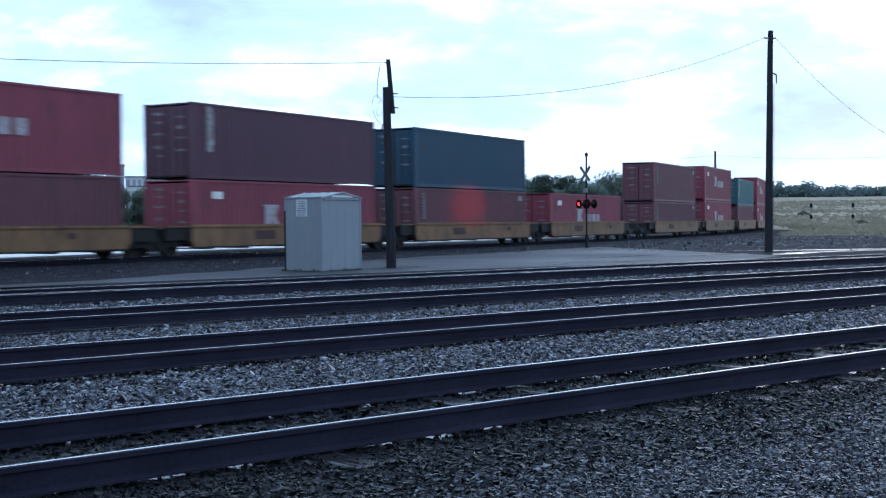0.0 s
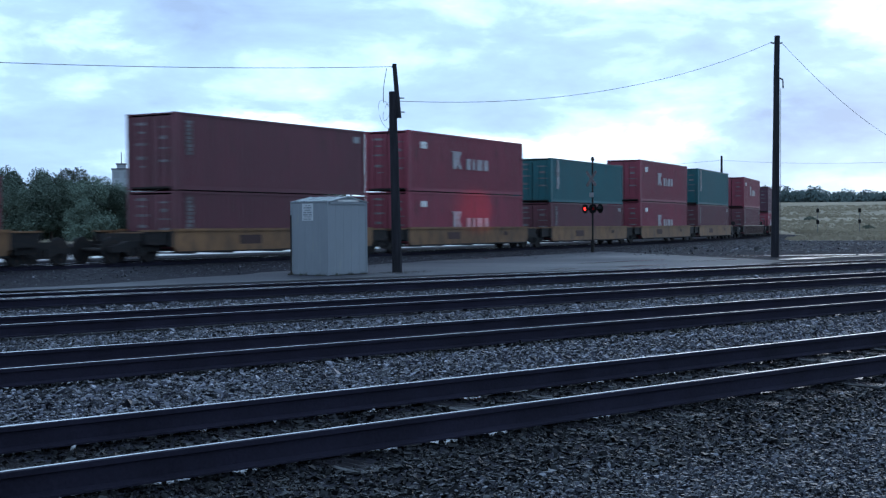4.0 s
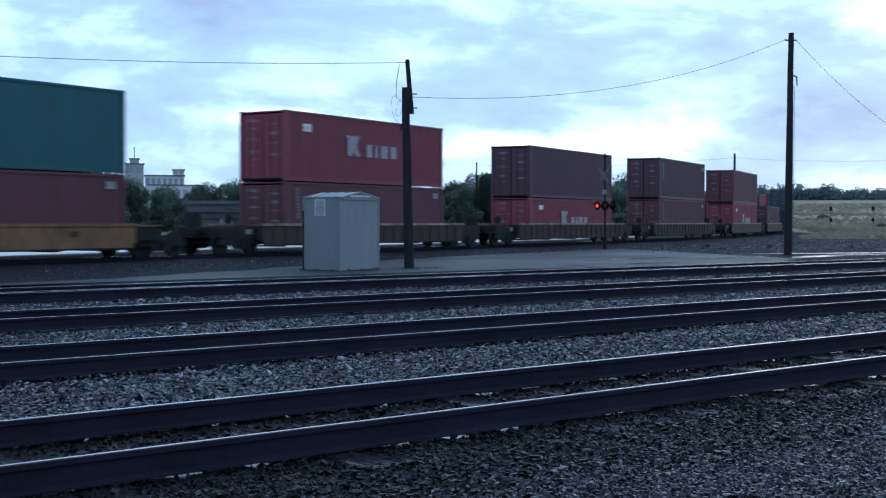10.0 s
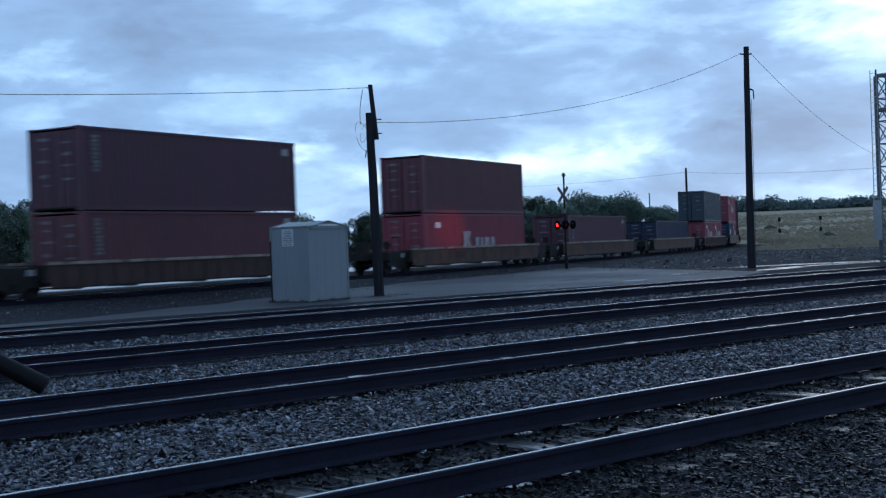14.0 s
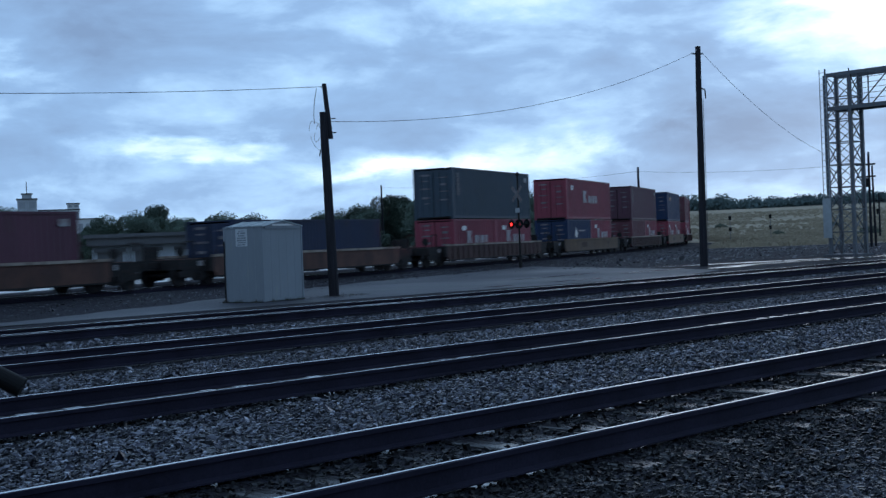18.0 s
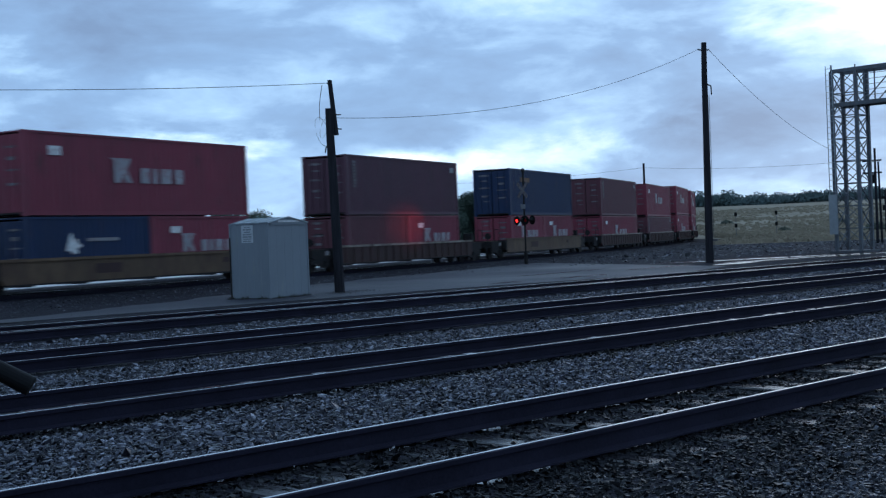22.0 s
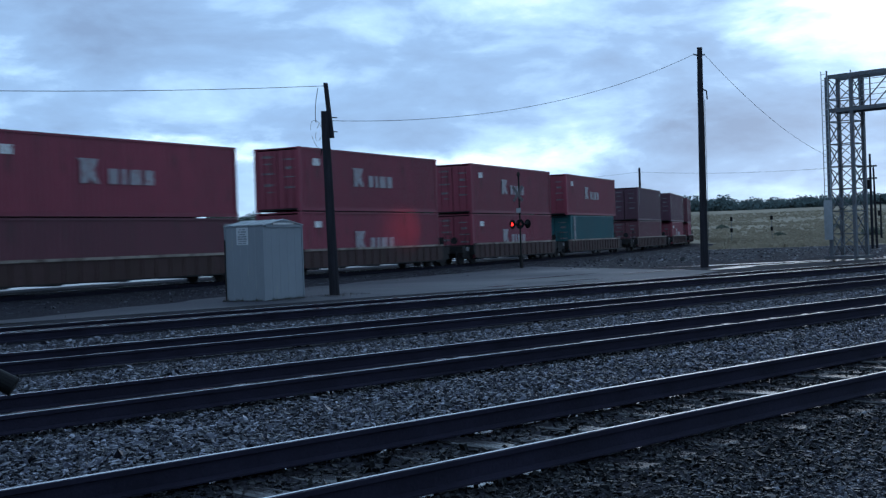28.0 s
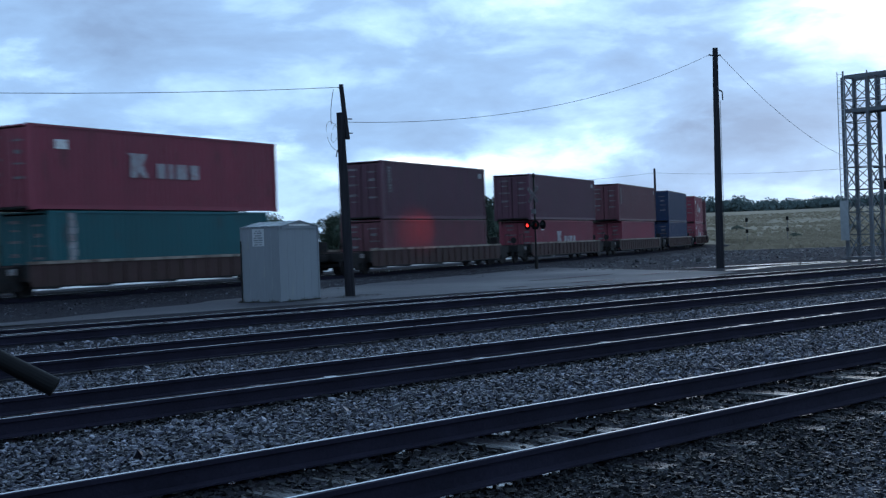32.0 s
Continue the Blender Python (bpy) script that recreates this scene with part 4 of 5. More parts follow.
# ---- poles and wires ----
def ringed(bm, p0, p1, r0, r1, n=12, cuts=6, wob=0.008):
    """A slightly uneven round trunk."""
    p0, p1 = Vector(p0), Vector(p1)
    rows = []
    for k in range(cuts + 1):
        f = k / cuts
        c = p0.lerp(p1, f) + Vector((noise.noise((f * 3, p0.x, 1)) * wob * 3, noise.noise((f * 3, p0.y, 7)) * wob * 3, 0))
        r = r0 + (r1 - r0) * f
        rows.append([bm.verts.new(c + Vector((math.cos(2 * math.pi * i / n), math.sin(2 * math.pi * i / n), 0)) * (r + wob * noise.noise((i, k, p0.x)))) for i in range(n)])
    for a, b in zip(rows, rows[1:]):
        for i in range(n):
            bm.faces.new((a[i], a[(i + 1) % n], b[(i + 1) % n], b[i]))
    bm.faces.new(rows[-1])
    bm.faces.new(rows[0][::-1])


def tube(pts, r, n=5):
    """One continuous thin tube through the points."""
    bm = bmesh.new()
    rows = []
    for i, p in enumerate(pts):
        q = (pts[min(i + 1, len(pts) - 1)] - pts[max(i - 1, 0)]).to_track_quat("Z", "Y")
        rows.append([bm.verts.new(p + q @ Vector((r * math.cos(2 * math.pi * k / n), r * math.sin(2 * math.pi * k / n), 0))) for k in range(n)])
    for u, w in zip(rows, rows[1:]):
        for k in range(n):
            bm.faces.new((u[k], u[(k + 1) % n], w[(k + 1) % n], w[k]))
    return bm


def wire(name, a, b, sag, r=0.0105, label="thin black overhead wire"):
    bm = bmesh.new()
    a, b = Vector(a), Vector(b)
    pts = [a.lerp(b, i / 24) - Vector((0, 0, sag * 4 * (i / 24) * (1 - i / 24))) for i in range(25)]
    rows = []
    side = (b - a).cross(Vector((0, 0, 1))).normalized()
    for p in pts:
        rows.append([bm.verts.new(p + side * r * math.cos(k * 1.0472) + Vector((0, 0, r * math.sin(k * 1.0472)))) for k in range(6)])
    for q, w in zip(rows, rows[1:]):
        for k in range(6):
            bm.faces.new((q[k], q[(k + 1) % 6], w[(k + 1) % 6], w[k]))
    return tagged(new(name, mesh_of(name, bm, WIRE)), label, "wire", "overhead wires")


P1 = Vector((25.35, 32.1, GROUND))
P2 = Vector((48.9, 34.1, GROUND))


def pole_one():
    p = thing("utility_pole", "dark wooden utility pole with a spliced top beside the shed", "pole", m=Matrix.Translation(P1))
    bm = bmesh.new()
    ringed(bm, (0, 0, -0.3), (-0.10, 0.06, 5.85), 0.165, 0.125)
    part("trunk", bm, WOOD, p)
    bm = bmesh.new()
    ringed(bm, (0.06, -0.05, 5.0), (-0.05, 0.035, 6.75), 0.085, 0.07, 10, 3, 0.004)
    part("splice_post", bm, WOOD, p, "thinner post bolted to the top")
    part("bolt", rods(((-0.2, 0.1, 5.2), (0.25, -0.1, 5.2), 0.02), ((-0.2, 0.1, 5.65), (0.25, -0.1, 5.65), 0.02), n=6), STEEL, p)
    for cx, cz, rx, rz, lean in ((0.36, 5.12, 0.20, 0.46, 0.1), (0.30, 5.22, 0.11, 0.30, -0.08)):
        loop = []
        for i in range(29):
            a = 2 * math.pi * (i / 28) * 0.94 + 0.3
            u = cx + rx * math.cos(a) + lean * math.sin(a)
            loop.append(Vector((-0.81 * u, 0.58 * u, cz + rz * math.sin(a))))
        part("wire_loop", tube(loop, 0.006), WIRE, p, "loose loop of thin cable")
    drop = [Vector((-0.25 - 0.25 * math.sin(i / 5) + 0.025 * i, 0.18 + 0.0125 * i, 6.6 - 0.1375 * i)) for i in range(9)]
    part("drop_cable", tube(drop, 0.011), WIRE, p)
    part("bracket", rods(((-0.08, 0.05, 4.55), (-0.22, 0.13, 4.65), 0.02), ((-0.22, 0.13, 4.65), (-0.25, 0.15, 4.45), 0.02), n=6), STEEL, p)
    part("insulator", rods(((0.0, 0.0, 6.62), (-0.12, 0.08, 6.66), 0.035), n=8), GALV, p)


def pole_two():
    p = thing("utility_pole", "tall dark wooden utility pole beside a puddle", "pole", m=Matrix.Translation(P2))
    bm = bmesh.new()
    ringed(bm, (0, 0, -0.3), (0.10, -0.06, 10.1), 0.19, 0.12)
    part("trunk", bm, WOOD, p)
    part("bracket", rods(((0.1, -0.1, 8.2), (0.26, -0.25, 8.1), 0.035), ((0.26, -0.25, 8.1), (0.27, -0.26, 7.7), 0.03), n=6), STEEL, p)
    part("insulator", rods(((0.08, 0.0, 9.75), (-0.12, 0.15, 9.8), 0.04), ((0.12, -0.05, 9.75), (0.3, -0.2, 9.78), 0.04), n=8), GALV, p)
    part("ground_wire", rods(((0.18, -0.16, 0.1), (0.2, -0.17, 7.7), 0.012), n=5), WIRE, p)


def far_pole(x, y, tall, arms=0, lean=0.0, r=0.14):
    z = height(x, y)
    p = thing("utility_pole", "distant dark wooden pole" + (" with crossarms" if arms else ""), "pole", "distant poles", m=pose(x, y, z, 0, lean, 0))
    bm = bmesh.new()
    ringed(bm, (0, 0, -0.3), (0, 0, tall), r, r * 0.7, 8, 3)
    part("trunk", bm, WOOD, p)
    for k in range(arms):
        part("crossarm", boxes(((-0.55, -0.75, tall - 1.0 - 0.9 * k), (-0.45 + 0.0, 0.75, tall - 0.88 - 0.9 * k)), ((-0.45, -0.05, tall - 1.0 - 0.9 * k), (0.0, 0.05, tall - 0.9 - 0.9 * k))), WOOD, p)
    if arms:
        part("can", rods(((0.25, 0.3, tall - 2.6), (0.25, 0.3, tall - 1.9), 0.2), ((0, 0, tall - 2.3), (0.25, 0.3, tall - 2.3), 0.05), n=10), STEEL, p)


pole_one()
pole_two()
far_pole(97.2, 73.7, 8.0)
far_pole(88.34, 45.9, 7.05, arms=2, r=0.115)
far_pole(89.64, 46.2, 6.1, lean=-2.0, r=0.10)
far_pole(150, 76, 5.6, arms=1)
far_pole(103, 117, 8.9, r=0.13)
far_pole(160, 128, 8.5, r=0.12)
wire("wire", P1 + Vector((-0.1, 0.08, 6.66)), (-18, 33, 6.3), 0.98, 0.0095)
wire("wire", P1 + Vector((0.1, -0.03, 5.55)), P2 + Vector((-0.1, 0.12, 9.8)), 0.85, 0.0095)
wire("wire", P2 + Vector((0.28, -0.18, 9.78)), (87.84, 45.3, 5.9), 1.4, 0.010)
wire("wire", (97.2, 73.7, 7.4), (87.84, 46.6, 6.0), 0.3, 0.011)
wire("wire", (97.2, 73.7, 7.4), (103, 117, 8.4), 0.5, 0.012)


# ---- signal bridge ----
def lattice(parent, legs, z0, z1, panels):
    """Angle-iron legs with struts and crossed braces on all four faces."""
    for x, y in legs:
        part("leg", boxes(((x - 0.085, y - 0.085, z0), (x + 0.085, y + 0.085, z1))), STEEL_GREY, parent)
    order = (0, 1, 3, 2)
    for k in range(panels):
        za, zb = z0 + (z1 - z0) * k / panels, z0 + (z1 - z0) * (k + 1) / panels
        for i in range(4):
            a, b = legs[order[i]], legs[order[(i + 1) % 4]]
            bm = bmesh.new()
            beam(bm, (*a, za + 0.03), (*b, zb - 0.03), 0.06, 0.035)
            beam(bm, (*b, za + 0.03), (*a, zb - 0.03), 0.055, 0.03)
            part("cross_brace", bm, STEEL_GREY, parent)
            bm = bmesh.new()
            beam(bm, (*a, zb), (*b, zb), 0.07, 0.05)
            part("strut", bm, STEEL_GREY, parent)


STEEL_GREY = surface("grey_bridge_steel", (0.09, 0.098, 0.11), 0.55, metal=0.2, vary=0.25, stain=(0.10, 0.06, 0.04), stain_amount=0.3)


def signal_bridge():
    g = thing("signal_bridge", "grey steel lattice signal bridge spanning the tracks", "gantry")
    ax, ay = 61.55, 34.6
    dx, dy = 1.2, 1.38
    top = 9.42
    for oy in (0.0, -31.6):
        legs = [(ax, ay + oy), (ax + dx, ay + oy), (ax, ay - dy + oy), (ax + dx, ay - dy + oy)]
        tower = part("tower_footing", boxes(((ax - 0.3, ay - dy - 0.3 + oy, GROUND - 0.1), (ax + dx + 0.3, ay + 0.3 + oy, GROUND + 0.12))), DARK_ROOF, g, "dark concrete footing")
        lattice(tower, legs, GROUND + 0.1, top, 8)
    # truss over the tracks
    zl, zt = 7.62, top
    y0, y1 = ay, ay - dy - 31.6
    for x in (ax, ax + dx):
        for z in (zl, zt):
            part("truss_chord", boxes(((x - 0.09, y1, z - 0.1), (x + 0.09, y0, z + 0.1))), STEEL_GREY, g)
    n = 18
    for i in range(n + 1):
        y = y0 + (y1 - y0) * i / n
        for x in (ax, ax + dx):
            bm = bmesh.new()
            beam(bm, (x, y, zl), (x, y, zt), 0.07, 0.05)
            part("truss_post", bm, STEEL_GREY, g)
            if i < n and i > 0:
                y2 = y0 + (y1 - y0) * (i + 1) / n
                bm = bmesh.new()
                beam(bm, (x, y, zl if i % 2 else zt), (x, y2, zt if i % 2 else zl), 0.065, 0.045)
                part("truss_brace", bm, STEEL_GREY, g)
        bm = bmesh.new()
        beam(bm, (ax, y, zl), (ax + dx, y, zl), 0.06, 0.05)
        beam(bm, (ax, y, zt), (ax + dx, y, zt), 0.06, 0.05)
        part("truss_strut", bm, STEEL_GREY, g)
    part("walkway", boxes(((ax + 0.2, y1, zl + 0.1), (ax + dx - 0.2, y0, zl + 0.14))), STEEL_GREY, g, "steel grating walkway")
    for z in (8.0, 8.28, 8.56, 8.84, 9.12):
        bm = bmesh.new()
        beam(bm, (ax + 0.14, y1, z), (ax + 0.14, y0 - dy - 0.5, z), 0.03, 0.03)
        part("hand_rail", bm, GALV, g)
    lad = part("ladder", rods(((ax - 0.32, ay + 0.14, 2.9), (ax - 0.32, ay + 0.14, top + 0.3), 0.022), ((ax - 0.32, ay - 0.22, 2.9), (ax - 0.32, ay - 0.22, top + 0.3), 0.022), n=6), GALV, g, "galvanised access ladder")
    for k in range(22):
        z = 3.05 + k * 0.31
        part("rung", rods(((ax - 0.32, ay + 0.14, z), (ax - 0.32, ay - 0.22, z), 0.014), n=5), GALV, lad)
    part("climb_guard", boxes(((ax - 0.36, ay - 0.26, 0.8), (ax - 0.30, ay + 0.2, 2.9))), GALV, g, "pale metal climb guard on the ladder")
    part("finial", rods(((ax, ay, top), (ax, ay, top + 0.35), 0.03), ((ax, ay - dy, top), (ax, ay - dy, top + 0.25), 0.03), n=6), STEEL, g)


signal_bridge()


# ---- crossing signal ----
def crossing_signal(x, y, turn):
    c = thing("crossing_signal", "railway crossing signal with crossbuck and one lit red lamp", "signal", m=pose(x, y, GROUND, 0, 0, turn))
    part("mast", rods(((0, 0, 0), (0, 0, 5.05), 0.05), ((0, 0, 0), (0, 0, 0.7), 0.10), n=12), STEEL, c)
    part("bell", rods(((0, 0, 5.05), (0, 0, 5.12), 0.09), ((0, 0, 5.12), (0, 0, 5.28), 0.13, 0.04), n=12), STEEL, c)
    for a in (-45, 45):
        bm = boxes(((-0.56, -0.012, -0.09), (0.56, 0.012, 0.09)))
        b = part("crossbuck_blade", bm, DULL, c, "worn pale crossbuck blade")
        b.matrix_basis = pose(0, -0.075 - (0.026 if a > 0 else 0), 4.08, 0, a, 0)
    part("track_sign", boxes(((-0.18, -0.085, 3.05), (0.18, -0.065, 3.30))), GALV, c, "small grey sign plate")
    bar = part("lamp_arm", rods(((-0.62, 0, 2.42), (0.62, 0, 2.42), 0.035), n=8), STEEL, c)
    for sx in (-1, 1):
        for sy, glow in ((-1, sx < 0), (1, False)):
            xx = sx * 0.36
            body = part("lamp_head", rods(((xx, sy * 0.06, 2.42), (xx, sy * 0.24, 2.42), 0.09, 0.15), n=16), BLACK, c)
            part("background_disc", rods(((xx, sy * 0.235, 2.42), (xx, sy * 0.245, 2.42), 0.25), n=24), BLACK, body)
            part("lens", rods(((xx, sy * 0.246, 2.42), (xx, sy * 0.262, 2.42), 0.088), n=20), RED_LIGHT if glow else LENS_RED, body, "glowing red lens" if glow else "")
            bm = bmesh.new()
            n = 12
            rows = []
            for yy in (0.25, 0.34):
                rows.append([bm.verts.new((xx + 0.15 * math.cos(math.pi * i / n), sy * yy, 2.42 + 0.15 * math.sin(math.pi * i / n))) for i in range(n + 1)])
            for i in range(n):
                bm.faces.new((rows[0][i], rows[0][i + 1], rows[1][i + 1], rows[1][i]))
            part("visor", bm, BLACK, body)


crossing_signal(51.3, 47.6, -97)
beamer = new("signal_beam", bpy.data.lights.new("signal_beam", "SPOT"))
beamer.data.color, beamer.data.energy, beamer.data.spot_size, beamer.data.spot_blend, beamer.data.shadow_soft_size = (1.0, 0.03, 0.02), 320, radians(26), 1.0, 0.1
beamer.matrix_world = look((50.6, 47.2, 2.35), (41.7, 50.0, 2.0))


# ---- small trackside signals ----
def dwarf_signal(x, y):
    z = height(x, y)
    s = thing("track_signal", "trackside signal post with two dark heads", "signal", "far trackside signals", m=pose(x, y, z, 0, 0, 30))
    part("post", rods(((0, 0, 0), (0, 0, 3.9), 0.045), n=8), STEEL_GREY, s)
    for zz in (3.45, 1.75):
        part("head", boxes(((-0.27, -0.2, zz - 0.30), (0.27, 0.2, zz + 0.30))), BLACK, s)


dwarf_signal(165, 107.5)
dwarf_signal(173, 105.4)


# ---- buildings beyond ----
def polar(az, d, z=0.0):
    return (d * math.cos(radians(az)), d * math.sin(radians(az)), z)


def block(parent, name, az0, az1, d, z0, z1, depth, material, floors=0, bays=0):
    """A building mass across a span of bearings, with windows as parts."""
    a, b = Vector(polar(az1, d)), Vector(polar(az0, d))
    w = (b - a).length
    ang = math.degrees(math.atan2(b.y - a.y, b.x - a.x))
    ob = part(name, boxes(((0, 0, z0), (w, depth, z1))), material, parent)
    ob.matrix_basis = pose(a.x, a.y, 0, 0, 0, ang)
    for f in range(floors):
        for i in range(bays):
            x = w * (i + 0.5) / bays
            z = z0 + (z1 - z0) * (f + 0.55) / floors
            hw, hh = w / bays * 0.3, (z1 - z0) / floors * 0.25
            part("window", boxes(((x - hw, -0.04, z - hh), (x + hw, 0.02, z + hh))), WINDOW, ob)
    part("parapet", boxes(((-0.3, -0.3, z1), (w + 0.3, depth + 0.3, z1 + 0.35))), DARK_ROOF, ob)
    return ob


hall = thing("elevator_building", "distant grey building with a tall head house", "building")
block(hall, "tower", 63.5, 64.3, 450, GROUND, 21.5, 8, GREY_WALL, 5, 2)
block(hall, "penthouse", 63.7, 64.1, 451, 21.8, 23.3, 4, GREY_WALL)
block(hall, "wing", 61.75, 63.45, 452, GROUND, 17.6, 10, PALE_WALL, 4, 7)
block(hall, "wing", 61.75, 62.25, 451, 17.9, 19.6, 6, PALE_WALL, 1, 2)
bm = rods((polar(63.9, 452, 23.0), polar(63.9, 452, 27.6), 0.14), n=6)
part("antenna", bm, STEEL, hall)
low_hall = thing("warehouse", "long low pale warehouse behind trees", "building")
block(low_hall, "wall", 60.7, 63.3, 430, GROUND, 13.6, 14, PALE_WALL, 2, 9)
depot = thing("depot_building", "low dark-roofed depot with pale panels", "building")
block(depot, "wall", 54.8, 61.5, 128, GROUND, 2.3, 7, GREY_WALL)
for a in (55.2, 56.8, 58.6, 60.2):
    block(depot, "door", a, a + 1.05, 127.8, GROUND + 0.1, 1.7, 0.1, DARK_ROOF)
ob = block(depot, "roof", 54.6, 61.7, 127.0, 2.35, 3.1, 9, DARK_ROOF)


# ---- trees ----
def tree_template(seed, tall, wide, dens):
    """Trunk, limbs and a crown of many small leaf clumps with gaps."""
    rnd = random.Random(seed)
    t = thing("tree", "leafy green tree behind the train", "tree", "trees behind the train")
    bm = bmesh.new()
    rod(bm, (0, 0, -0.3), (0.1, 0, tall * 0.55), 0.22, 0.1, 8)
    lobes = []
    for i in range(16):
        a = rnd.uniform(0, 2 * math.pi)
        z = tall * (rnd.uniform(0.45, 0.92) if i < 9 else rnd.uniform(0.12, 0.45))
        rr = wide * rnd.uniform(0.25, 0.75) * (1.15 - z / tall * 0.6)
        tip = Vector((rr * math.cos(a), rr * math.sin(a), z))
        rod(bm, (0.05, 0, tall * rnd.uniform(0.25, 0.5)), tip, 0.09, 0.02, 5)
        lobes.append((tip, wide * rnd.uniform(0.28, 0.5)))
    part("trunk", bm, BARK, t)
    verts, faces = [], []
    for i in range(dens):
        c, r = rnd.choice(lobes)
        d = Vector((rnd.gauss(0, 1), rnd.gauss(0, 1), rnd.gauss(0, 0.8)))
        p = c + d.normalized() * r * rnd.uniform(0.55, 1.05)
        u = Vector((rnd.gauss(0, 1), rnd.gauss(0, 1), rnd.gauss(0, 1))).normalized()
        v = u.orthogonal().normalized()
        k = rnd.uniform(0.06, 0.15) * (1.4 if p.z < tall * 0.45 else 1.0)
        b = len(verts)
        verts += [p + u * k, p + v * k * 0.8, p - u * k * 0.9, p - v * k * 0.7]
        faces.append((b, b + 1, b + 2, b + 3))
    me = bpy.data.meshes.new("crown")
    me.from_pydata(verts, [], faces)
    me.materials.append(LEAF)
    ob = new("crown", me)
    ob.parent = t
    return t


SKYLINE = [(72, 2.3), (67.3, 2.35), (64.9, 2.15), (62, 1.5), (60.2, 1.55), (59.5, 1.95), (58, 1.75), (56.5, 1.2), (55, 1.8), (53, 1.05), (50.8, 1.55), (49.3, 1.8), (48.2, 2.3), (47.4, 2.65), (46.4, 2.35), (45.4, 1.9), (44.1, 2.0), (42.9, 1.9), (41, 1.8), (39, 1.7), (37, 1.5), (34, 1.4)]


def skyline(az):
    for (a1, e1), (a0, e0) in zip(SKYLINE, SKYLINE[1:]):
        if a0 <= az <= a1:
            return e0 + (e1 - e0) * (az - a0) / (a1 - a0)
    return 1.6


def plant_trees():
    kinds = [tree_template(11, 8, 2.6, 13000), tree_template(12, 8, 3.2, 15000), tree_template(13, 8, 2.2, 10000), tree_template(14, 8, 3.8, 17000), tree_template(15, 8, 2.8, 10000)]
    fresh = list(kinds)
    rnd = random.Random(5)
    az = 35.0
    while az < 72:
        for row, (lo, hi, cut) in enumerate(((150, 175, 0.85), (180, 215, 1.0))):
            a = az + rnd.uniform(-0.5, 0.5)
            d = rnd.uniform(lo, hi)
            tall = max(2.5, d * math.tan(radians(skyline(a) * cut * rnd.uniform(0.82, 1.18))) + 1.5)
            k = tall / 8
            if any(math.hypot(polar(a, d)[0] - on_curve(s)[0], polar(a, d)[1] - on_curve(s)[1]) < 7 for s in range(60, 330, 5)):
                continue
            x, y, z = polar(a, d)
            m = pose(x, y, height(x, y) - 0.05, 0, 0, rnd.uniform(0, 360)) @ Matrix.Diagonal((k * rnd.uniform(0.9, 1.3), k * rnd.uniform(0.9, 1.3), k, 1))
            src = rnd.choice(kinds)
            if src in fresh:
                fresh.remove(src)
                src.matrix_basis = m
            else:
                t = copy_thing(src, Matrix())
                t.matrix_basis = m
        az += 0.62


plant_trees()


def far_wood():
    rnd = random.Random(9)
    verts, faces = [], []
    for i in range(1300):
        a, d = rnd.uniform(4, 42), rnd.uniform(545, 600)
        x, y, _ = polar(a, d)
        z = height(x, y)
        tall = rnd.uniform(3.2, 5.6) * (1.35 if a > 33 else 1.0) * (1 + 0.35 * noise.noise((a * 0.9, 0, 0)))
        wide = rnd.uniform(1.6, 3.2)
        for j in range(70):
            up = rnd.random()
            r = wide * 0.75 * math.sqrt(max(0.05, 1 - abs(up - 0.45) ** 1.5 * 2.2))
            p = Vector((x + rnd.gauss(0, r), y + rnd.gauss(0, r), z + tall * up))
            u = Vector((rnd.gauss(0, 1), rnd.gauss(0, 1), rnd.gauss(0, 1))).normalized()
            v = u.orthogonal().normalized()
            k = rnd.uniform(0.22, 0.5) + (1 - up) * 0.5
            b = len(verts)
            verts += [p + u * k, p + v * k, p - u * k, p - v * k]
            faces.append((b, b + 1, b + 2, b + 3))
    me = bpy.data.meshes.new("far_wood")
    me.from_pydata(verts, [], faces)
    me.materials.append(FAR_LEAF)
    tagged(new("far_wood", me), "dark distant wood along the ridge", "trees", kind="stuff")


far_wood()


# ---- weeds and shrubs ----
WEED = surface("dry_weed", (0.034, 0.031, 0.02), 0.9, vary=0.5, scale=2, fine=10, bump=0)
SHRUB = surface("field_shrub", (0.058, 0.068, 0.046), 0.9, vary=0.4, scale=1, fine=6, bump=0)


def weeds(label, spots, n, tall, seed):
    """Thin upright blades in clumps."""
    rnd = random.Random(seed)
    verts, faces = [], []
    for i in range(n):
        cx, cy, r = spots[i % len(spots)]
        x, y = cx + rnd.gauss(0, r), cy + rnd.gauss(0, r)
        h = tall * rnd.uniform(0.3, 1.0)
        a, w = rnd.uniform(0, math.pi), rnd.uniform(0.006, 0.014)
        dx, dy = w * math.cos(a), w * math.sin(a)
        lx, ly = rnd.gauss(0, 0.3) * h, rnd.gauss(0, 0.3) * h
        k = len(verts)
        verts += [(x - dx, y - dy, GROUND - 0.01), (x + dx, y + dy, GROUND - 0.01), (x + lx, y + ly, GROUND + h)]
        faces.append((k, k + 1, k + 2))
    me = bpy.data.meshes.new("weeds")
    me.from_pydata(verts, [], faces)
    me.materials.append(WEED)
    tagged(new("weeds", me), label, "weeds", kind="stuff")


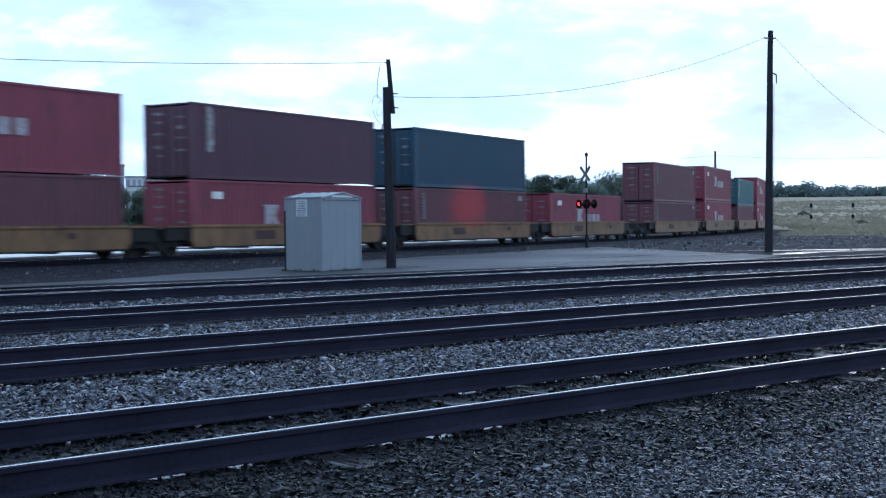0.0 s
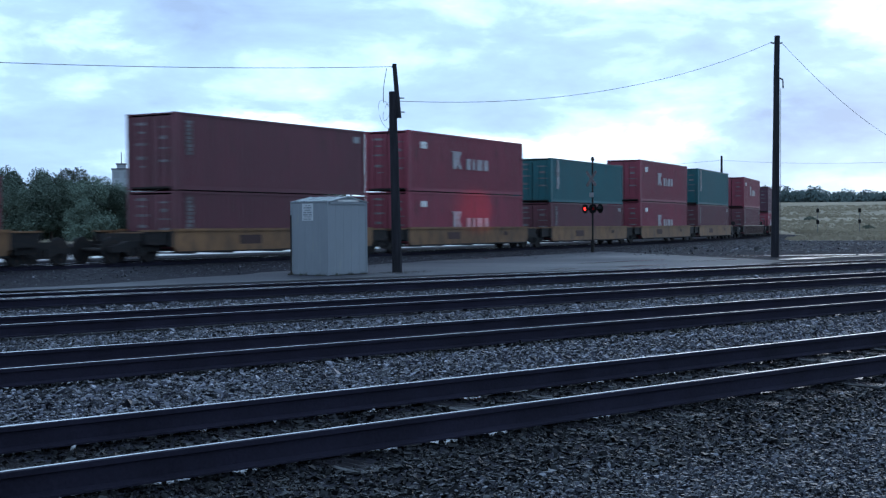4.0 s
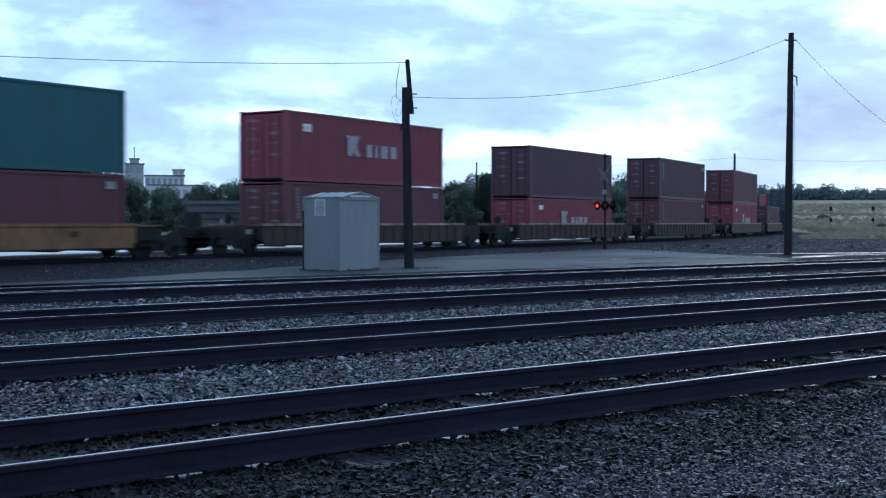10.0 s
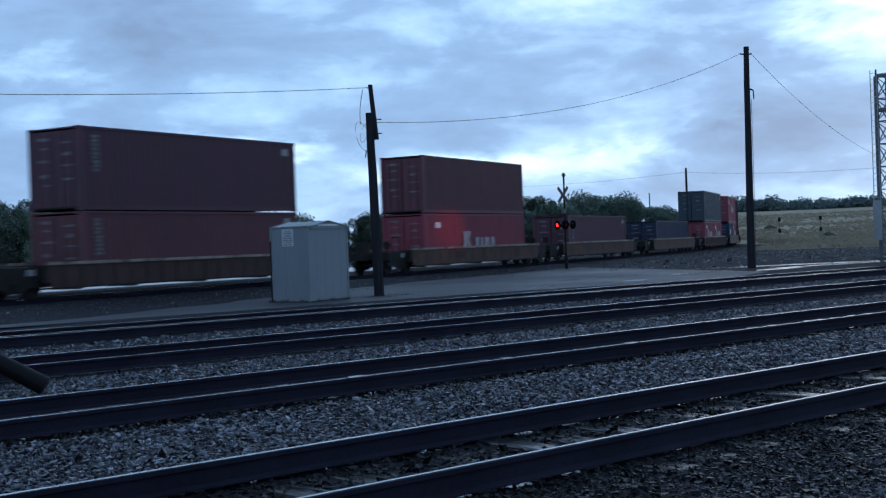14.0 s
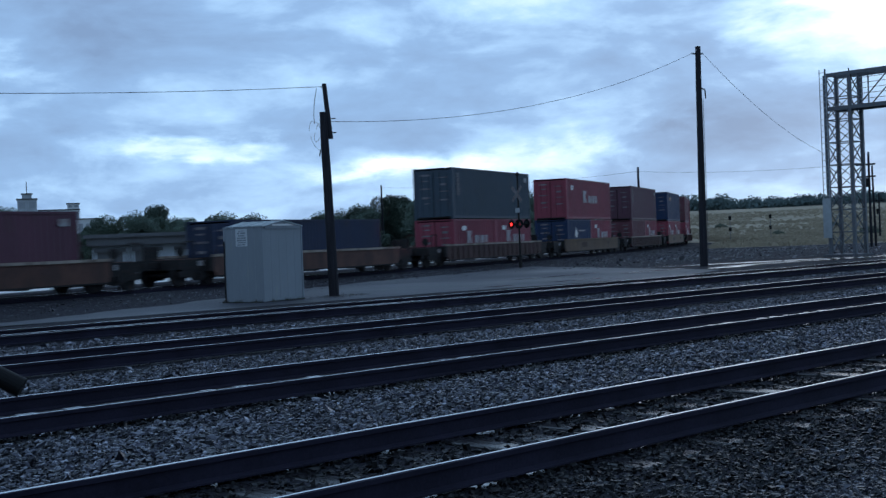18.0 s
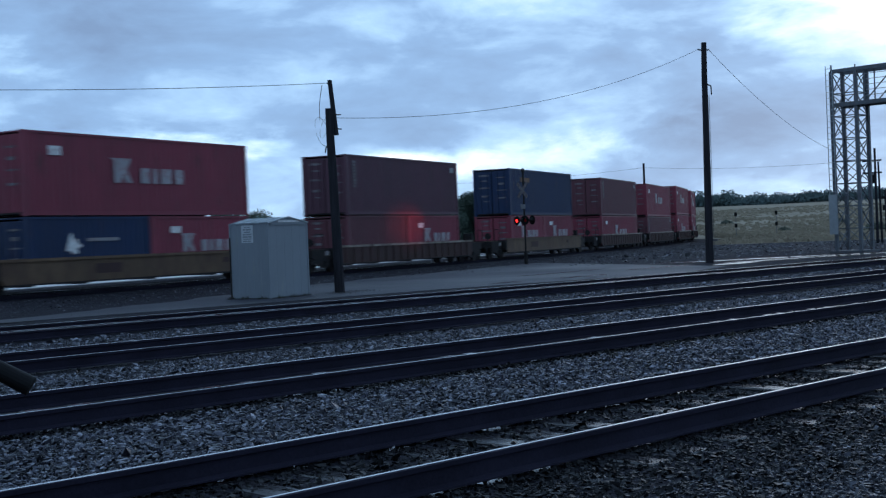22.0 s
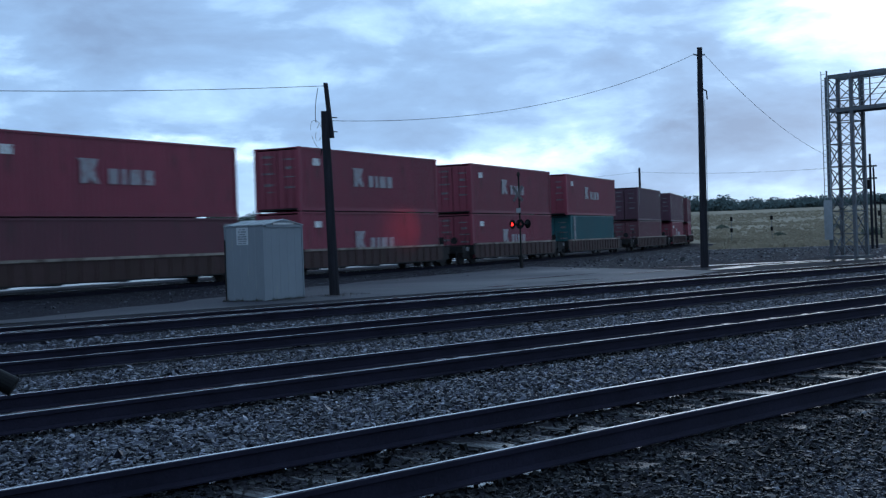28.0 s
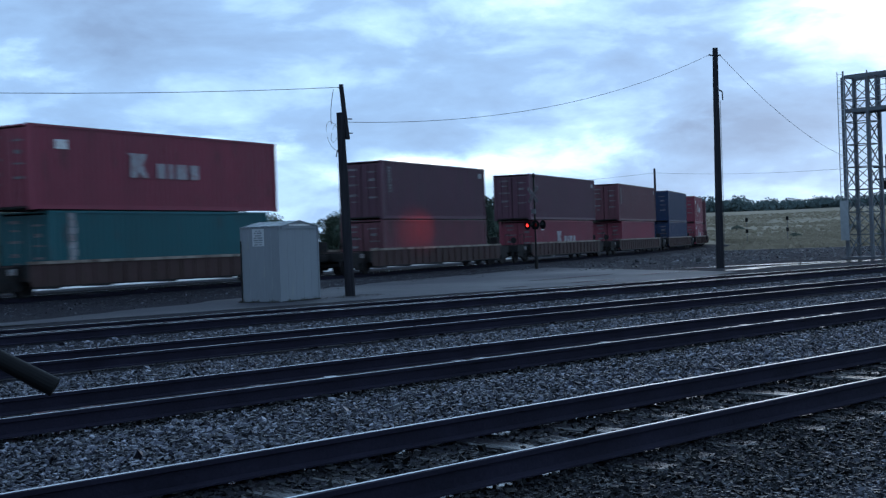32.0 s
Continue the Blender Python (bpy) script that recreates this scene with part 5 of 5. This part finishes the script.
shed_foot = [(22.087 + 0.965 * u - 0.262 * v, 31.364 + 0.262 * u + 0.965 * v, 0.10) for u, v in ((-0.1, 0.2), (-0.1, 0.9), (-0.1, 1.4), (0.3, -0.12), (0.9, -0.12), (1.6, -0.12), (2.0, 0.3))]
weeds("dry weeds along the foot of the shed", shed_foot, 420, 0.13, 3)
weeds("dry weeds round the foot of the pole", [(25.35, 32.1, 0.28), (25.9, 31.8, 0.3), (24.6, 31.5, 0.3)], 420, 0.07, 4)
weeds("thin weeds along the edge of the lot", [(14 + 1.7 * i, 28.6 + 0.8 * math.sin(i * 2.1), 0.6) for i in range(22)], 900, 0.045, 5)
weeds("dead weeds beside the second track", [(13.2, 10.7, 0.05), (12.2, 10.75, 0.06), (15.1, 11.0, 0.05), (9.0, 10.8, 0.05)], 90, 0.15, 6)


def shrub(x, y, r, tall, seed):
    rnd = random.Random(seed)
    verts, faces = [], []
    for i in range(420):
        d = Vector((rnd.gauss(0, 1), rnd.gauss(0, 1), abs(rnd.gauss(0, 1)))).normalized() * rnd.uniform(0.4, 1.0)
        p = Vector((d.x * r, d.y * r, d.z * tall))
        u = Vector((rnd.gauss(0, 1), rnd.gauss(0, 1), rnd.gauss(0, 1))).normalized()
        v = u.orthogonal().normalized()
        k = rnd.uniform(0.12, 0.3)
        q = len(verts)
        verts += [p + u * k, p + v * k, p - u * k, p - v * k]
        faces.append((q, q + 1, q + 2, q + 3))
    me = bpy.data.meshes.new("foliage")
    me.from_pydata(verts, [], faces)
    me.materials.append(SHRUB)
    s = thing("shrub", "low dark shrub in the dry field", "shrub", "shrubs in the field", m=pose(x, y, height(x, y)))
    ob = new("foliage", me)
    ob.parent = s
    part("stem", rods(((0, 0, -0.2), (0, 0, tall * 0.6), 0.06), n=6), BARK, s)


for i, (az, d, r, tall) in enumerate(((27.2, 205, 1.9, 1.5), (31.0, 225, 1.1, 0.7), (28.6, 260, 1.4, 0.9), (33.4, 290, 1.5, 0.9), (25.5, 240, 1.8, 1.3))):
    shrub(*polar(az, d)[:2], r, tall, 40 + i)


def tufts():
    """Uneven clumps of dry grass all over the field, seen edge-on."""
    rnd = random.Random(21)
    verts, faces = [], []
    for i in range(26000):
        a, d = rnd.uniform(14, 41), rnd.uniform(11.1, 21.5) ** 2
        x, y, _ = polar(a, d)
        z = height(x, y)
        if noise.noise((x * 0.03, y * 0.03, 4.0)) + rnd.uniform(-0.5, 0.5) < 0:
            continue
        if any(math.hypot(x - on_curve(s)[0], y - on_curve(s)[1]) < 6 for s in range(80, 330, 8)):
            continue
        for j in range(2):
            h, w, t = rnd.uniform(0.12, 0.42), rnd.uniform(0.3, 1.1), rnd.uniform(0, math.pi)
            u, v = w * math.cos(t), w * math.sin(t)
            k = len(verts)
            verts += [(x - u, y - v, z - 0.15), (x + u, y + v, z - 0.15), (x + u * 0.5, y + v * 0.5, z + h), (x - u * 0.2, y - v * 0.2, z + h * 0.8)]
            faces.append((k, k + 1, k + 2, k + 3))
    me = bpy.data.meshes.new("field_grass")
    me.from_pydata(verts, [], faces)
    me.materials.append(TUFT)
    tagged(new("field_grass", me), "dry tan grass tufts across the field", "grass", kind="stuff")


TUFT = surface("dry_grass_tuft", (0.265, 0.222, 0.160), 1.0, spec=0.1, vary=0.3, scale=0.08, fine=0.8, bump=0, world_space=True)
tufts()


# ---- tripod beside the camera ----
def tripod():
    x, y = 0.499, 2.812
    t = thing("tripod", "black and aluminium camera tripod with a pan handle", "tripod", m=pose(x, y, GROUND))
    up = 1.532
    part("centre_column", rods(((0, 0, 0.6), (0, 0, up - 0.10), 0.0135), n=20), ALU, t, "dull aluminium column")
    part("collar", rods(((0, 0, up - 0.105), (0, 0, up - 0.085), 0.022), n=20), BLACK, t)
    bm = boxes(((-0.03, -0.03, up - 0.085), (0.035, 0.03, up - 0.02)))
    soften(bm, 0.012, 3)
    head = part("pan_head", bm, BLACK, t)
    bm = boxes(((-0.045, -0.03, up - 0.02), (0.052, 0.03, up + 0.012)))
    soften(bm, 0.01, 3)
    part("tilt_block", bm, BLACK, head)
    part("tilt_knob", rods(((0.0, -0.03, up - 0.045), (0.0, -0.05, up - 0.045), 0.02), n=16), BLACK, head)
    part("bracket", boxes(((0.006, -0.005, up + 0.012), (0.016, 0.005, up + 0.095)), ((-0.02, -0.012, up + 0.09), (0.032, 0.012, up + 0.098)), ((-0.004, -0.012, up + 0.012), (0.04, 0.012, up + 0.018))), BLACK, t, "thin upright phone bracket")
    a, b, c = Vector((0.022, -0.012, up - 0.028)), Vector((0.106, -0.074, up - 0.094)), Vector((0.179, -0.127, up - 0.147))
    part("handle_rod", rods((a, b, 0.0046), n=12), CHROME, t, "bright steel pan handle")
    bm = rods((b - (c - b) * 0.05, c, 0.0125, 0.0145), n=18)
    part("handle_grip", bm, BLACK, t, "black rubber grip")
    for k in range(3):
        ang = radians(100 + 120 * k)
        foot = Vector((0.42 * math.cos(ang), 0.42 * math.sin(ang), 0.0))
        leg = part("leg", rods(((0.02 * math.cos(ang), 0.02 * math.sin(ang), 1.05), foot, 0.014, 0.010), n=10), ALU, t)
        part("rubber_foot", rods((foot + Vector((0, 0, 0.03)), foot, 0.016), n=10), BLACK, leg)


tripod()


# ---- loose stone ----
def stones(name, label, n, where, size, seed, detailed, material=None):
    """Angular crushed stones, joined into one mesh."""
    rng = np.random.default_rng(seed)
    if detailed:
        base = np.array([(-1, -1, -1), (1, -1, -1), (1, 1, -1), (-1, 1, -1), (-1, -1, 1), (1, -1, 1), (1, 1, 1), (-1, 1, 1)]) * 0.75
        tri = np.array([(0, 2, 1), (0, 3, 2), (4, 5, 6), (4, 6, 7), (0, 1, 5), (0, 5, 4), (1, 2, 6), (1, 6, 5), (2, 3, 7), (2, 7, 6), (3, 0, 4), (3, 4, 7)])
    else:
        base = np.array([(1, 0, 0), (-1, 0, 0), (0, 1, 0), (0, -1, 0), (0, 0, 1), (0, 0, -1)], float)
        tri = np.array([(0, 2, 4), (2, 1, 4), (1, 3, 4), (3, 0, 4), (2, 0, 5), (1, 2, 5), (3, 1, 5), (0, 3, 5)])
    xyz = where(rng, n)
    n = len(xyz)
    v = base[None] * rng.uniform(0.45, 1.25, (n, len(base), 1)) + rng.normal(0, 0.16, (n, len(base), 3))
    sc = size * np.exp(rng.normal(0, 0.30, (n, 1, 1))) * np.stack([rng.uniform(0.95, 1.45, n), rng.uniform(0.7, 1.1, n), rng.uniform(0.26, 0.62, n)], 1)[:, None, :]
    v = v * sc
    ax = rng.normal(size=(n, 3)) * [0.15, 0.15, 1.0]
    ax /= np.linalg.norm(ax, axis=1, keepdims=True)
    an = rng.uniform(0, 2 * np.pi, (n, 1, 1))
    k = ax[:, None, :]
    v = v * np.cos(an) + np.cross(np.broadcast_to(k, v.shape), v) * np.sin(an) + k * (v * k).sum(-1, keepdims=True) * (1 - np.cos(an))
    v = (v + xyz[:, None, :]).reshape(-1, 3)
    f = (tri[None] + (np.arange(n) * len(base))[:, None, None]).reshape(-1, 3)
    me = bpy.data.meshes.new(name)
    me.vertices.add(len(v))
    me.vertices.foreach_set("co", v.ravel())
    me.loops.add(f.size)
    me.loops.foreach_set("vertex_index", f.ravel().astype(np.int32))
    me.polygons.add(len(f))
    me.polygons.foreach_set("loop_start", np.arange(0, f.size, 3, dtype=np.int32))
    me.polygons.foreach_set("loop_total", np.full(len(f), 3, dtype=np.int32))
    me.update()
    me.validate()
    me.shade_flat()
    me.materials.append(material or STONE)
    return tagged(new(name, me), label, "gravel", kind="stuff")


def band(x0, x1, y0, y1, z, spread=0.012, taper=0.0):
    def where(rng, n):
        # denser towards the low-x end by taper
        u = rng.random(n) ** (1 + taper)
        return np.stack([x0 + (x1 - x0) * u, rng.uniform(y0, y1, n), z + rng.normal(0, spread, n)], 1)
    return where


def wedge(rng, n):
    """The near verge: between the first track and the camera."""
    x = rng.uniform(1.0, 17.0, n * 4)
    y = rng.uniform(1.0, 6.1, n * 4)
    d, a = np.hypot(x, y), np.degrees(np.arctan2(y, x))
    keep = (d > 4.6) & (a > 18) & (a < 74) & (rng.random(n * 4) < np.clip(1.1 - (a - 33) / 32, 0.16, 1) * np.clip((5.75 - y) / 1.0, 0.03, 1))
    x, y = x[keep][:n], y[keep][:n]
    lump = np.array([noise.noise((p * 0.9, q * 0.9, 2.0)) for p, q in zip(x, y)])
    return np.stack([x, y, GROUND + 0.008 + 0.02 * lump + rng.normal(0, 0.008, len(x))], 1)


stones("ballast_gravel", "loose crushed stone beside the first track", 56000, wedge, 0.0125, 1, True, VERGE)
stones("ballast_gravel", "pale crushed stone between the first two tracks", 46000, band(1, 24, 8.85, 10.95, GROUND + 0.03, 0.016, 0.35), 0.0195, 2, True)
stones("ballast_gravel", "crushed stone between the second and third track", 26000, band(3, 42, 13.7, 16.1, GROUND + 0.025, 0.012, 0.4), 0.026, 3, False)
stones("ballast_gravel", "crushed stone beyond the third track", 12000, band(6, 60, 19.0, 22.4, GROUND + 0.01, 0.01, 0.4), 0.03, 4, False)
# much darker stone in bands between and beside the rails
stones("ballast_gravel", "near-black stone between the rails of the first track", 15000, band(1, 30, 6.7, 8.1, GROUND - 0.002, 0.008, 0.4), 0.021, 5, True, NEAR_BLACK)
stones("ballast_gravel", "near-black stone beside the first track", 30000, band(1, 26, 4.9, 6.62, GROUND + 0.006, 0.008, 0.3), 0.0155, 7, True, NEAR_BLACK)
stones("ballast_gravel", "near-black stone behind the first track", 9000, band(1, 30, 8.1, 9.0, GROUND + 0.004, 0.008, 0.4), 0.019, 11, True, NEAR_BLACK)
stones("ballast_gravel", "near-black stone before the second track", 9000, band(2, 34, 10.8, 11.55, GROUND + 0.006, 0.008, 0.4), 0.021, 12, True, NEAR_BLACK)
stones("ballast_gravel", "near-black stone round the third track", 9000, band(3, 50, 15.9, 19.1, GROUND - 0.002, 0.008, 0.4), 0.024, 13, False, NEAR_BLACK)
stones("ballast_gravel", "near-black stone between the rails of the second track", 9000, band(2, 40, 11.55, 12.98, GROUND - 0.004, 0.008, 0.4), 0.024, 6, False, NEAR_BLACK)


def around(rng, n):
    """Scattered stone behind and beside the place where one stands."""
    x, y = rng.uniform(-16, 18, n), rng.uniform(-9, 6.1, n)
    d, a = np.hypot(x, y), np.degrees(np.arctan2(y, x))
    keep = (d < 4.6) | (a < 18) | (a > 74)
    x, y = x[keep], y[keep]
    return np.stack([x, y, GROUND + 0.004 + rng.normal(0, 0.005, len(x))], 1)


stones("ballast_gravel", "scattered small stone on the dark yard", 30000, around, 0.0125, 8, False, VERGE)
stones("ballast_gravel", "crushed stone along the near tracks", 14000, band(-16, 1, 8.85, 10.95, GROUND + 0.03, 0.016), 0.022, 9, False)
stones("ballast_gravel", "crushed stone along the middle tracks", 9000, band(-16, 3, 13.7, 16.1, GROUND + 0.025, 0.012), 0.027, 10, False)


def rough_ground(rng, n):
    """Scattered stone and clods on the open ground inside the curve, between the lot and the field."""
    x, y = rng.uniform(46, 150, n), rng.uniform(30, 92, n)
    d, a = np.hypot(x, y), np.degrees(np.arctan2(y, x))
    track = np.array([on_curve(q)[:2] for q in range(0, 200, 3)])
    gap = np.min(np.hypot(x[:, None] - track[:, 0], y[:, None] - track[:, 1]), 1)
    lump = np.array([noise.noise((p * 0.08, q * 0.08, 6.0)) for p, q in zip(x, y)])
    keep = (gap > 4.5) & (d > 62) & (d < 121) & (a > 24) & (a < 41) & (lump + rng.uniform(-0.4, 0.4, n) > 0)
    x, y = x[keep], y[keep]
    return np.stack([x, y, GROUND + 0.01 + rng.normal(0, 0.01, len(x))], 1)


def bank(rng, n):
    """Stone along the near side of the curved track, down to the lot."""
    q, a = rng.uniform(-45, 95, n), rng.uniform(-8.5, -1.6, n)
    keep = rng.random(n) < np.clip(0.15 + 0.12 * (8.5 + a), 0, 1)
    q, a = q[keep], a[keep]
    xyz = np.array([along(u, v) for u, v in zip(q, a)])
    xyz[:, 2] = np.interp(a, [-6.5, -3.2, -1.8], [GROUND - 0.005, GROUND + 0.06, RAIL_Z - 0.14]) + rng.normal(0, 0.012, len(a))
    return xyz


stones("ballast_gravel", "dark stone on the bank of the curved track", 24000, bank, 0.030, 15, False, VERGE)
stones("ballast_gravel", "scattered dark stone and clods inside the curve", 26000, rough_ground, 0.075, 14, False, VERGE)


# ---- everything that moves ----
def motions():
    seconds = [i for i in range(33)]
    for ob, mid, ahead, up in MOVERS:
        walk(ob, [(t, rides(mid, ahead, up, t)) for t in seconds])
    shared = {}
    step = 1 / 30
    for ob, *_ in MOVERS:
        for w in ob.children_recursive:
            if not w.name.startswith("wheelset"):
                continue
            key = w.location.x > 0
            if key not in shared:
                x, y, z = w.location
                walk(w, [(i * step, pose(x, y, z, 0, -math.degrees(SPEED / WHEEL_R * i * step) % 360, 0)) for i in range(961)])
                shared[key] = w.animation_data
            else:
                w.rotation_mode = "QUATERNION"
                w.animation_data_create()
                w.animation_data.action = shared[key].action
                w.animation_data.action_slot = shared[key].action_slot


motions()
